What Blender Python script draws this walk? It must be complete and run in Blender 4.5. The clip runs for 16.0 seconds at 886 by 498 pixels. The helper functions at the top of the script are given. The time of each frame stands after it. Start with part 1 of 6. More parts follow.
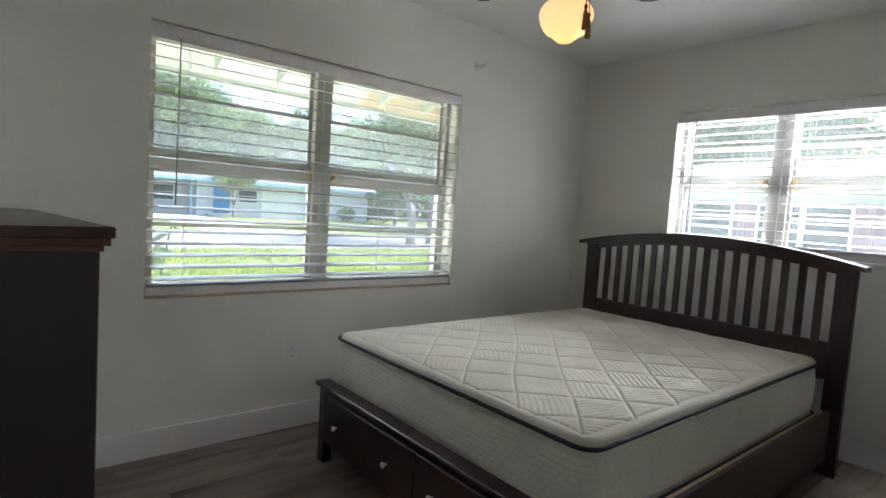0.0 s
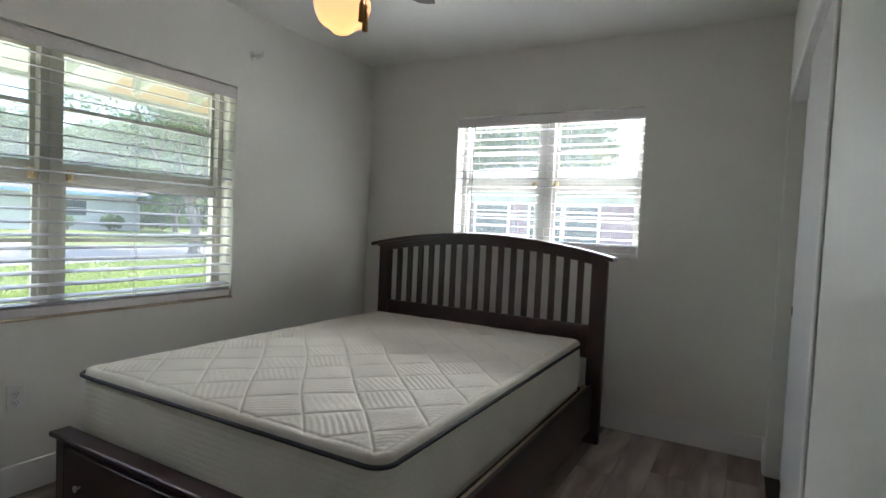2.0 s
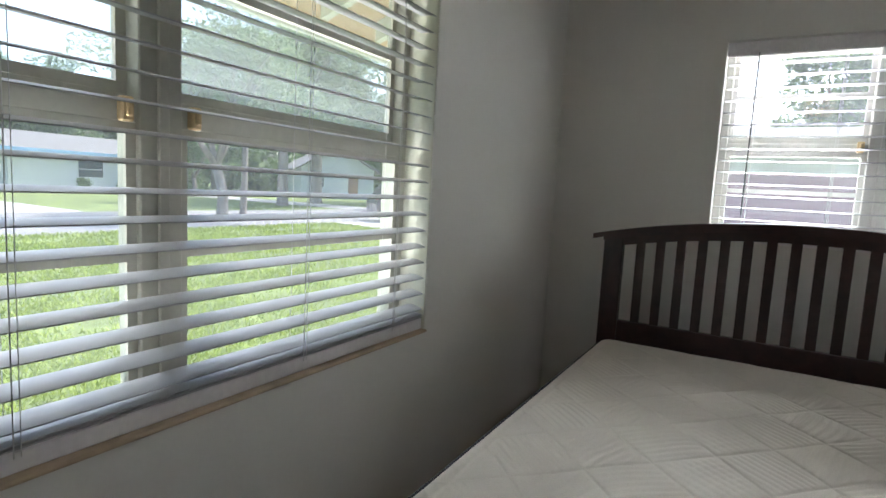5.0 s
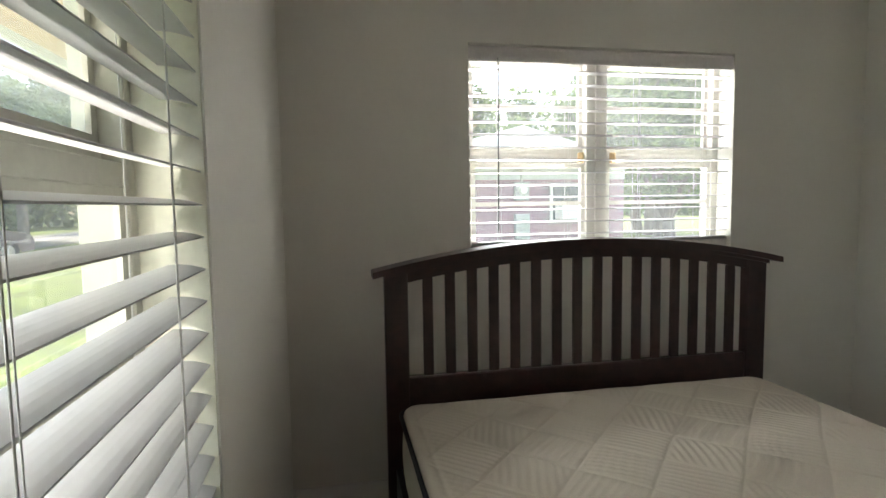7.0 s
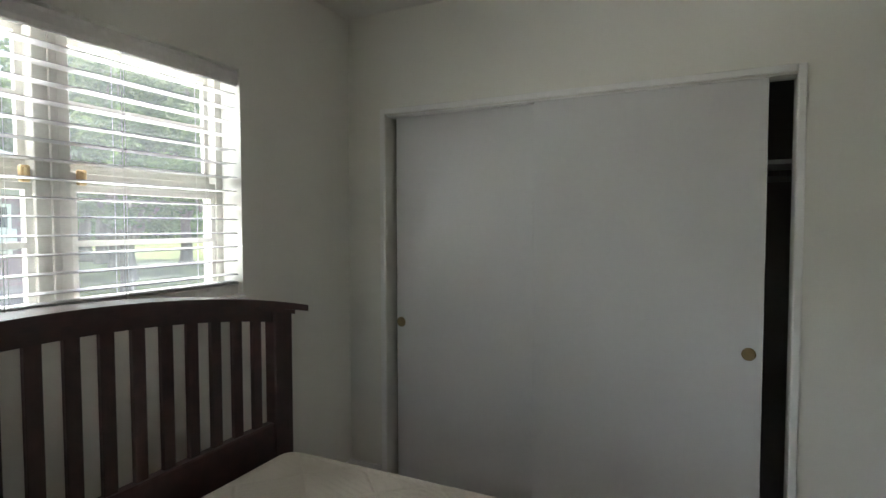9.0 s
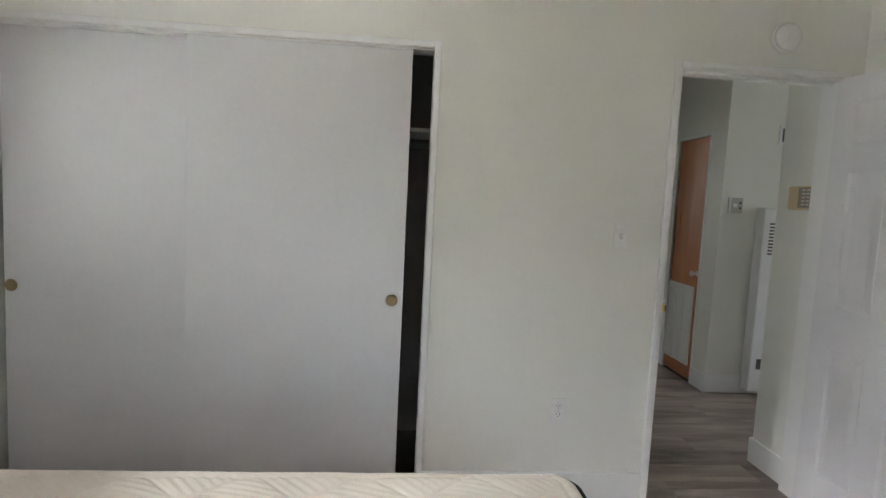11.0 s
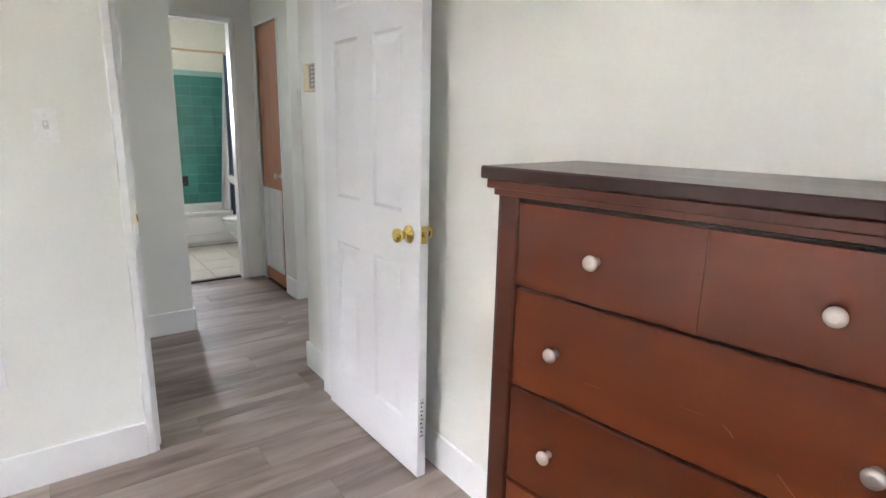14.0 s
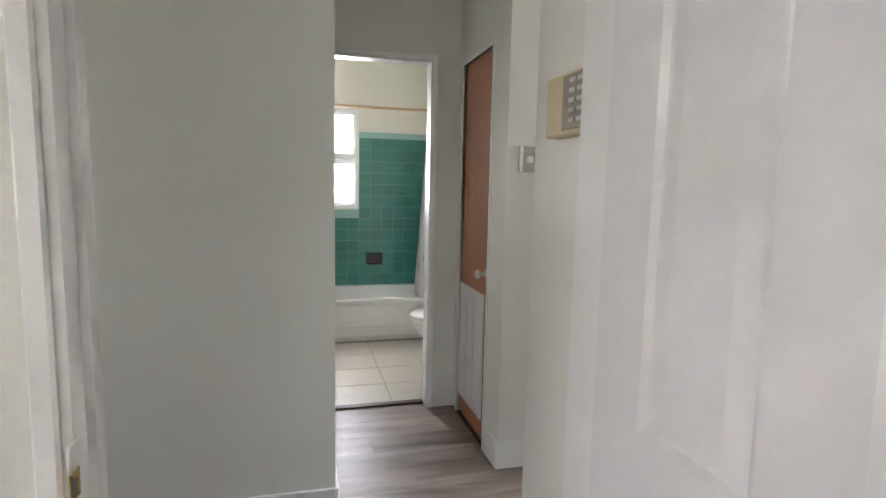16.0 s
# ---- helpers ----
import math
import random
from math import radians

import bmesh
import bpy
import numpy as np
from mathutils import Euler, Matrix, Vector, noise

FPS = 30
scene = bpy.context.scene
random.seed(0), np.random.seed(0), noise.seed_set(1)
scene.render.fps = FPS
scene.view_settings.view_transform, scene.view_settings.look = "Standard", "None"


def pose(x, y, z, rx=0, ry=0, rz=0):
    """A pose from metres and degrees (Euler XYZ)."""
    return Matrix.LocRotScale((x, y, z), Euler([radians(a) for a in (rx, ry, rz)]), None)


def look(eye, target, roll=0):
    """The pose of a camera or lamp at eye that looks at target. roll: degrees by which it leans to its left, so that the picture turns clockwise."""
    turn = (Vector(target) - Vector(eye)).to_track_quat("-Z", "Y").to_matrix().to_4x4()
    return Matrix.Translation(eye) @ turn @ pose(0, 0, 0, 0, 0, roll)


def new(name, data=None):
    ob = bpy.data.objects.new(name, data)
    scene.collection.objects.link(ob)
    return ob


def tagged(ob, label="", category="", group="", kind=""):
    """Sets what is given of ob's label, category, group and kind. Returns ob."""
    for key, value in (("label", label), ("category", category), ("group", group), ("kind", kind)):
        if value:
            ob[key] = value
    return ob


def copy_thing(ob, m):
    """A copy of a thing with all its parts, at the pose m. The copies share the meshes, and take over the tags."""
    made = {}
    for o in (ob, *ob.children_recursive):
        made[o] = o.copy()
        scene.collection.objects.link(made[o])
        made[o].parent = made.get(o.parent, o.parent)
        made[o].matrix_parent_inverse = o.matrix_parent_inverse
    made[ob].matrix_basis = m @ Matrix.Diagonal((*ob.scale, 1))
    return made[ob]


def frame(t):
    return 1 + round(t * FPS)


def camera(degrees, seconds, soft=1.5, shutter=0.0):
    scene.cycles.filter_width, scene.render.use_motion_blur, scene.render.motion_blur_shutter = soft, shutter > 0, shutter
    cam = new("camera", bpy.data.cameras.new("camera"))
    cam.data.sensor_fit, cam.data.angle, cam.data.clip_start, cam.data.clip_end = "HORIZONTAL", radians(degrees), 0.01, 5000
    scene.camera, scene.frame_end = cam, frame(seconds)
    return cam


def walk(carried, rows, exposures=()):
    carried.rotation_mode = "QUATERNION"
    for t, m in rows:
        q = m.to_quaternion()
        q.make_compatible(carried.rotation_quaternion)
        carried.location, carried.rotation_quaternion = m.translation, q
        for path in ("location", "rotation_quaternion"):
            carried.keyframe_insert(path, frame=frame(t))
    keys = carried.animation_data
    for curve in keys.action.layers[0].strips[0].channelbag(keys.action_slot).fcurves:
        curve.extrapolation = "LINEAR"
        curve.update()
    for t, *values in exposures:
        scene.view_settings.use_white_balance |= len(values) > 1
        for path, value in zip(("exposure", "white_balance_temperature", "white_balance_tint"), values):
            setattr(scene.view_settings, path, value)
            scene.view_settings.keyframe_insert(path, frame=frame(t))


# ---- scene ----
cam = camera(78.4, 16.0)
PATH = [
    (0, (0.239, 0.097, 1.296), (1.515, 1.63, 1.154), 3.8),
    (0.5, (0.329, 0.123, 1.311), (1.758, 1.516, 1.186), 2.9),
    (1, (0.359, 0.138, 1.306), (1.928, 1.374, 1.211), 2.8),
    (1.5, (0.375, 0.141, 1.304), (2.054, 1.226, 1.233), 2.9),
    (2, (0.39, 0.154, 1.295), (2.133, 1.132, 1.206), 2.6),
    (2.5, (0.434, 0.266, 1.283), (2.15, 1.285, 1.155), 3.2),
    (3, (0.555, 0.476, 1.287), (2.209, 1.59, 1.127), 4.3),
    (3.5, (0.671, 0.837, 1.29), (2.297, 1.986, 1.097), 4.7),
    (5.8, (1.216, 2.315, 1.331), (3.078, 3.006, 1.095), 1.9),
    (6, (1.28, 2.398, 1.327), (3.189, 2.949, 1.1), 2.1),
    (6.5, (1.455, 2.599, 1.33), (3.443, 2.716, 1.144), 0.4),
    (7, (1.648, 2.723, 1.386), (3.605, 2.344, 1.228), -0.9),
    (7.5, (1.854, 2.64, 1.398), (3.679, 1.834, 1.27), -0.8),
    (8, (2.138, 2.579, 1.397), (3.693, 1.323, 1.343), -1.0),
    (8.5, (2.209, 2.523, 1.482), (3.454, 0.961, 1.382), -0.2),
    (9, (2.283, 2.485, 1.45), (3.153, 0.687, 1.363), -0.1),
    (9.5, (2.25, 2.445, 1.435), (2.754, 0.512, 1.339), 0.9),
    (11.8, (1.872, 2.406, 1.37), (1.33, 0.493, 1.15), 1.0),
    (12, (1.792, 2.422, 1.372), (1.119, 0.552, 1.148), 0.1),
    (12.5, (1.571, 2.464, 1.353), (0.534, 0.773, 1.099), -1.7),
    (13, (1.417, 2.508, 1.329), (0.079, 1.06, 0.991), -2.4),
    (13.5, (1.299, 2.432, 1.305), (-0.06, 1.029, 0.873), -2.1),
    (14, (1.103, 2.218, 1.284), (-0.048, 0.642, 0.843), 1.2),
    (14.5, (0.916, 1.921, 1.298), (0.004, 0.177, 0.942), 2.0),
    (15, (0.771, 1.569, 1.307), (0.092, -0.292, 1.029), 1.7),
    (15.5, (0.661, 1.155, 1.326), (0.071, -0.742, 1.096), 1.5),
    (16, (0.579, 0.753, 1.326), (0.073, -1.168, 1.099), 1.2),
]

# ---- exposure of the carried camera ----
EXPOSURES = [(0, 2.67, 6100, 11), (3.5, 2.43, 6050, 12), (6, 2.2, 6350, 13), (7.5, 2.55, 6950, 11), (8.5, 2.35, 6650, 11), (9, 2.22, 6500, 10), (9.5, 2.48, 6800, 12), (11.8, 3.6, 6300, 16), (13, 4.15, 6350, 19), (15, 4.35, 6350, 17), (16, 4.1, 6600, 20)]
# lamps that stand in for daylight at the window openings, in watts
LAMP_W1, LAMP_W2, LAMP_BATH, LAMP_FAR = 8.5, 30, 2.8, 6.5
# added fill lamps near the ground outside, in watts
LAMP_LAWN_FILL, LAMP_YARD_FILL = 11, 28
walk(cam, [(t, look(eye, target, roll)) for t, eye, target, roll in PATH], EXPOSURES)

# ---- world and sun ----
SUN_ELEVATION, SUN_AZIMUTH = radians(58), radians(98)
world = bpy.data.worlds.new("world")
scene.world = world
world.use_nodes = True
wn = world.node_tree
sky = wn.nodes.new("ShaderNodeTexSky")
sky.sky_type = "NISHITA"
sky.sun_disc = False
sky.sun_elevation, sky.sun_rotation = SUN_ELEVATION, SUN_AZIMUTH
sky.air_density, sky.dust_density = 1.0, 3.0
wn.nodes["Background"].inputs[1].default_value = 0.115
wn.links.new(sky.outputs[0], wn.nodes["Background"].inputs[0])

sun_data = bpy.data.lights.new("sun", "SUN")
sun_data.energy, sun_data.angle, sun_data.color = 1.2, radians(0.5), (1.0, 0.95, 0.87)
sun = new("sun", sun_data)
sun.matrix_world = look((0, 0, 0), (-math.cos(SUN_ELEVATION) * math.sin(SUN_AZIMUTH), -math.cos(SUN_ELEVATION) * math.cos(SUN_AZIMUTH), -math.sin(SUN_ELEVATION)))
sun.location = (30, -4, 50)


# ---- materials ----
def surface(name, color, rough=0.6, vary=0.08, scale=2.5, bump=0.1, bscale=60.0, metal=0.0, spec=0.5, coat=0.0, rand=0.0, stretch=(1, 1, 1), fine=0.04):
    """A painted, woven or stained surface with variation at two scales and fine relief."""
    m = bpy.data.materials.new(name)
    m.use_nodes = True
    t = m.node_tree
    b = t.nodes["Principled BSDF"]
    co = t.nodes.new("ShaderNodeTexCoord")
    mp = t.nodes.new("ShaderNodeMapping")
    mp.inputs["Scale"].default_value = stretch
    t.links.new(co.outputs["Object"], mp.inputs["Vector"])
    big = t.nodes.new("ShaderNodeTexNoise")
    big.inputs["Scale"].default_value, big.inputs["Detail"].default_value = scale, 5
    small = t.nodes.new("ShaderNodeTexNoise")
    small.inputs["Scale"].default_value, small.inputs["Detail"].default_value = bscale, 4
    for n in (big, small):
        t.links.new(mp.outputs[0], n.inputs["Vector"])
    lo = [max(0, c * (1 - vary)) for c in color]
    hi = [min(1, c * (1 + vary)) for c in color]
    ramp = t.nodes.new("ShaderNodeMapRange")
    ramp.inputs[1].default_value, ramp.inputs[2].default_value = 0.3, 0.7
    t.links.new(big.outputs["Fac"], ramp.inputs[0])
    mix = t.nodes.new("ShaderNodeMix")
    mix.data_type = "RGBA"
    mix.inputs[6].default_value, mix.inputs[7].default_value = (*lo, 1), (*hi, 1)
    t.links.new(ramp.outputs[0], mix.inputs[0])
    hsv = t.nodes.new("ShaderNodeHueSaturation")
    t.links.new(mix.outputs[2], hsv.inputs["Color"])
    val = t.nodes.new("ShaderNodeMapRange")
    val.inputs[1].default_value, val.inputs[2].default_value, val.inputs[3].default_value, val.inputs[4].default_value = 0.3, 0.7, 1 - fine, 1 + fine
    t.links.new(small.outputs["Fac"], val.inputs[0])
    last = val.outputs[0]
    if rand:
        info = t.nodes.new("ShaderNodeObjectInfo")
        rr = t.nodes.new("ShaderNodeMapRange")
        rr.inputs[3].default_value, rr.inputs[4].default_value = 1 - rand, 1 + rand
        t.links.new(info.outputs["Random"], rr.inputs[0])
        mul = t.nodes.new("ShaderNodeMath")
        mul.operation = "MULTIPLY"
        t.links.new(last, mul.inputs[0])
        t.links.new(rr.outputs[0], mul.inputs[1])
        last = mul.outputs[0]
    t.links.new(last, hsv.inputs["Value"])
    t.links.new(hsv.outputs[0], b.inputs["Base Color"])
    rm = t.nodes.new("ShaderNodeMapRange")
    rm.inputs[3].default_value, rm.inputs[4].default_value = max(0.03, rough - 0.06), min(1, rough + 0.06)
    t.links.new(big.outputs["Fac"], rm.inputs[0])
    t.links.new(rm.outputs[0], b.inputs["Roughness"])
    b.inputs["Metallic"].default_value = metal
    b.inputs["Specular IOR Level"].default_value = spec
    b.inputs["Coat Weight"].default_value = coat
    if bump:
        bp = t.nodes.new("ShaderNodeBump")
        bp.inputs["Strength"].default_value, bp.inputs["Distance"].default_value = bump, 0.002
        t.links.new(small.outputs["Fac"], bp.inputs["Height"])
        t.links.new(bp.outputs[0], b.inputs["Normal"])
    return m


def wood(name, dark, light, rough=0.35, grain=(1.2, 22, 22), rand=0.0, coat=0.0, bump=0.12, knots=0.0, scratch=False):
    """Wood whose grain runs along the object's x, offset and toned from piece to piece."""
    m = bpy.data.materials.new(name)
    m.use_nodes = True
    t = m.node_tree
    b = t.nodes["Principled BSDF"]
    co = t.nodes.new("ShaderNodeTexCoord")
    info = t.nodes.new("ShaderNodeObjectInfo")
    shift = t.nodes.new("ShaderNodeVectorMath")
    shift.operation = "SCALE"
    comb = t.nodes.new("ShaderNodeCombineXYZ")
    for i in range(3):
        t.links.new(info.outputs["Random"], comb.inputs[i])
    t.links.new(comb.outputs[0], shift.inputs[0])
    shift.inputs["Scale"].default_value = 37.0
    add = t.nodes.new("ShaderNodeVectorMath")
    t.links.new(co.outputs["Object"], add.inputs[0])
    t.links.new(shift.outputs[0], add.inputs[1])
    mp = t.nodes.new("ShaderNodeMapping")
    mp.inputs["Scale"].default_value = grain
    t.links.new(add.outputs[0], mp.inputs["Vector"])
    n1 = t.nodes.new("ShaderNodeTexNoise")
    n1.inputs["Scale"].default_value, n1.inputs["Detail"].default_value, n1.inputs["Distortion"].default_value = 1.0, 8, 0.6
    t.links.new(mp.outputs[0], n1.inputs["Vector"])
    mp2 = t.nodes.new("ShaderNodeMapping")
    mp2.inputs["Scale"].default_value = tuple(g * 0.25 for g in grain)
    t.links.new(add.outputs[0], mp2.inputs["Vector"])
    n2 = t.nodes.new("ShaderNodeTexNoise")
    n2.inputs["Scale"].default_value, n2.inputs["Detail"].default_value = 1.0, 3
    t.links.new(mp2.outputs[0], n2.inputs["Vector"])
    avg = t.nodes.new("ShaderNodeMath")
    avg.operation = "MULTIPLY_ADD"
    t.links.new(n1.outputs["Fac"], avg.inputs[0])
    avg.inputs[1].default_value = 0.6
    half = t.nodes.new("ShaderNodeMath")
    half.operation = "MULTIPLY"
    half.inputs[1].default_value = 0.4
    t.links.new(n2.outputs["Fac"], half.inputs[0])
    t.links.new(half.outputs[0], avg.inputs[2])
    ramp = t.nodes.new("ShaderNodeValToRGB")
    ramp.color_ramp.elements[0].position, ramp.color_ramp.elements[1].position = 0.36, 0.64
    ramp.color_ramp.elements[0].color, ramp.color_ramp.elements[1].color = (*dark, 1), (*light, 1)
    t.links.new(avg.outputs[0], ramp.inputs[0])
    hsv = t.nodes.new("ShaderNodeHueSaturation")
    t.links.new(ramp.outputs[0], hsv.inputs["Color"])
    if rand:
        rr = t.nodes.new("ShaderNodeMapRange")
        rr.inputs[3].default_value, rr.inputs[4].default_value = 1 - rand, 1 + rand
        t.links.new(info.outputs["Random"], rr.inputs[0])
        t.links.new(rr.outputs[0], hsv.inputs["Value"])
    out = hsv.outputs[0]
    if scratch:
        sm = t.nodes.new("ShaderNodeMapping")
        sm.inputs["Scale"].default_value, sm.inputs["Rotation"].default_value = (2, 1.5, 90), (0.62, 0, 0)
        t.links.new(co.outputs["Object"], sm.inputs["Vector"])
        sn = t.nodes.new("ShaderNodeTexNoise")
        sn.inputs["Scale"].default_value = 3.0
        t.links.new(sm.outputs[0], sn.inputs["Vector"])
        st = t.nodes.new("ShaderNodeMapRange")
        st.inputs[1].default_value, st.inputs[2].default_value, st.inputs[4].default_value = 0.745, 0.76, 0.35
        t.links.new(sn.outputs["Fac"], st.inputs[0])
        mx = t.nodes.new("ShaderNodeMix")
        mx.data_type = "RGBA"
        mx.inputs[7].default_value = (0.45, 0.3, 0.22, 1)
        t.links.new(st.outputs[0], mx.inputs[0])
        t.links.new(out, mx.inputs[6])
        out = mx.outputs[2]
    t.links.new(out, b.inputs["Base Color"])
    rm = t.nodes.new("ShaderNodeMapRange")
    rm.inputs[3].default_value, rm.inputs[4].default_value = rough - 0.05, rough + 0.1
    t.links.new(n1.outputs["Fac"], rm.inputs[0])
    t.links.new(rm.outputs[0], b.inputs["Roughness"])
    b.inputs["Coat Weight"].default_value = coat
    b.inputs["Coat Roughness"].default_value = 0.15
    bp = t.nodes.new("ShaderNodeBump")
    bp.inputs["Strength"].default_value, bp.inputs["Distance"].default_value = bump, 0.001
    t.links.new(n1.outputs["Fac"], bp.inputs["Height"])
    t.links.new(bp.outputs[0], b.inputs["Normal"])
    return m


def glass(name, tint=(0.93, 0.97, 0.95), rough=0.0, veil=0.0):
    """Window glass; the last argument mixes in a pale layer that paints haze and reflected light."""
    m = bpy.data.materials.new(name)
    m.use_nodes = True
    b = m.node_tree.nodes["Principled BSDF"]
    b.inputs["Base Color"].default_value = (*tint, 1)
    b.inputs["Roughness"].default_value = rough
    b.inputs["Transmission Weight"].default_value = 1.0
    b.inputs["IOR"].default_value = 1.45
    if veil:
        t = m.node_tree
        nz = t.nodes.new("ShaderNodeTexNoise")
        nz.inputs["Scale"].default_value, nz.inputs["Detail"].default_value = 2.0, 6
        co = t.nodes.new("ShaderNodeTexCoord")
        t.links.new(co.outputs["Object"], nz.inputs["Vector"])
        rg = t.nodes.new("ShaderNodeMapRange")
        rg.inputs[1].default_value, rg.inputs[2].default_value, rg.inputs[3].default_value, rg.inputs[4].default_value = 0.3, 0.7, veil * 0.7, veil * 1.3
        t.links.new(nz.outputs["Fac"], rg.inputs[0])
        tr = t.nodes.new("ShaderNodeBsdfTranslucent")
        tr.inputs[0].default_value = (0.82, 0.88, 0.92, 1)
        mx = t.nodes.new("ShaderNodeMixShader")
        t.links.new(rg.outputs[0], mx.inputs[0])
        t.links.new(b.outputs[0], mx.inputs[1])
        t.links.new(tr.outputs[0], mx.inputs[2])
        t.links.new(mx.outputs[0], t.nodes["Material Output"].inputs[0])
    return m


def leafy(name, dark, light):
    """Leaves: toned from leaf to leaf, letting some light through."""
    m = bpy.data.materials.new(name)
    m.use_nodes = True
    t = m.node_tree
    b = t.nodes["Principled BSDF"]
    geo = t.nodes.new("ShaderNodeNewGeometry")
    ramp = t.nodes.new("ShaderNodeValToRGB")
    ramp.color_ramp.elements[0].color, ramp.color_ramp.elements[1].color = (*dark, 1), (*light, 1)
    t.links.new(geo.outputs["Random Per Island"], ramp.inputs[0])
    t.links.new(ramp.outputs[0], b.inputs["Base Color"])
    b.inputs["Roughness"].default_value = 0.5
    tr = t.nodes.new("ShaderNodeBsdfTranslucent")
    t.links.new(ramp.outputs[0], tr.inputs[0])
    mx = t.nodes.new("ShaderNodeMixShader")
    mx.inputs[0].default_value = 0.35
    t.links.new(b.outputs[0], mx.inputs[1])
    t.links.new(tr.outputs[0], mx.inputs[2])
    t.links.new(mx.outputs[0], t.nodes["Material Output"].inputs[0])
    return m


def mattress_top_material():
    m = surface("quilted_ticking", (0.565, 0.52, 0.44), rough=0.9, vary=0.05, scale=3, bump=0.5, bscale=260, spec=0.2)
    t = m.node_tree
    b = t.nodes["Principled BSDF"]
    src = b.inputs["Base Color"].links[0].from_socket
    co = t.nodes.new("ShaderNodeTexCoord")
    stain = None
    for cx, cy, r in ((1.25, 0.15, 0.55), (1.05, -0.22, 0.42), (1.55, 0.35, 0.45)):
        mp = t.nodes.new("ShaderNodeMapping")
        mp.vector_type = "POINT"
        mp.inputs["Location"].default_value = (-cx, -cy, 0)
        nz = t.nodes.new("ShaderNodeTexNoise")
        nz.inputs["Scale"].default_value = 3.0
        t.links.new(co.outputs["Object"], nz.inputs["Vector"])
        ln = t.nodes.new("ShaderNodeVectorMath")
        ln.operation = "LENGTH"
        t.links.new(co.outputs["Object"], mp.inputs["Vector"])
        t.links.new(mp.outputs[0], ln.inputs[0])
        sub = t.nodes.new("ShaderNodeMath")
        sub.operation = "MULTIPLY_ADD"
        t.links.new(nz.outputs["Fac"], sub.inputs[0])
        sub.inputs[1].default_value = 0.7
        t.links.new(ln.outputs["Value"], sub.inputs[2])
        rg = t.nodes.new("ShaderNodeMapRange")
        rg.interpolation_type = "SMOOTHSTEP"
        rg.inputs[1].default_value, rg.inputs[2].default_value, rg.inputs[3].default_value, rg.inputs[4].default_value = 0.42, r + 0.42, 1, 0
        t.links.new(sub.outputs[0], rg.inputs[0])
        if stain is None:
            stain = rg.outputs[0]
        else:
            mxm = t.nodes.new("ShaderNodeMath")
            mxm.operation = "MAXIMUM"
            t.links.new(stain, mxm.inputs[0])
            t.links.new(rg.outputs[0], mxm.inputs[1])
            stain = mxm.outputs[0]
    mix = t.nodes.new("ShaderNodeMix")
    mix.data_type = "RGBA"
    mix.blend_type = "MULTIPLY"
    mix.inputs[7].default_value = (0.88, 0.70, 0.36, 1)
    t.links.new(stain, mix.inputs[0])
    t.links.new(src, mix.inputs[6])
    t.links.new(mix.outputs[2], b.inputs["Base Color"])
    return m


def border_material():
    """Stretch knit with small raised blocks, laid in courses round the mattress."""
    m = surface("mattress_border", (0.69, 0.67, 0.57), rough=0.85, vary=0.05, scale=4, bump=0.3, bscale=160, spec=0.2)
    t = m.node_tree
    b = t.nodes["Principled BSDF"]
    co = t.nodes.new("ShaderNodeTexCoord")
    sep = t.nodes.new("ShaderNodeSeparateXYZ")
    t.links.new(co.outputs["Object"], sep.inputs[0])
    add = t.nodes.new("ShaderNodeMath")
    t.links.new(sep.outputs[0], add.inputs[0])
    t.links.new(sep.outputs[1], add.inputs[1])
    nz = t.nodes.new("ShaderNodeTexNoise")
    nz.inputs["Scale"].default_value = 6.0
    t.links.new(co.outputs["Object"], nz.inputs["Vector"])
    wob = t.nodes.new("ShaderNodeMath")
    wob.operation = "MULTIPLY_ADD"
    wob.inputs[1].default_value = 0.02
    t.links.new(nz.outputs["Fac"], wob.inputs[0])
    t.links.new(sep.outputs[2], wob.inputs[2])
    comb = t.nodes.new("ShaderNodeCombineXYZ")
    t.links.new(add.outputs[0], comb.inputs[0])
    t.links.new(wob.outputs[0], comb.inputs[1])
    br = t.nodes.new("ShaderNodeTexBrick")
    br.inputs["Scale"].default_value = 1.0
    br.inputs["Brick Width"].default_value, br.inputs["Row Height"].default_value = 0.032, 0.022
    br.inputs["Mortar Size"].default_value, br.inputs["Mortar Smooth"].default_value = 0.006, 1.0
    t.links.new(comb.outputs[0], br.inputs["Vector"])
    inv = t.nodes.new("ShaderNodeMath")
    inv.operation = "SUBTRACT"
    inv.inputs[0].default_value = 1.0
    t.links.new(br.outputs["Fac"], inv.inputs[1])
    bp = t.nodes.new("ShaderNodeBump")
    bp.inputs["Strength"].default_value, bp.inputs["Distance"].default_value = 0.4, 0.004
    t.links.new(inv.outputs[0], bp.inputs["Height"])
    old = b.inputs["Normal"].links[0].from_node
    t.links.new(old.outputs[0], bp.inputs["Normal"])
    t.links.new(bp.outputs[0], b.inputs["Normal"])
    return m


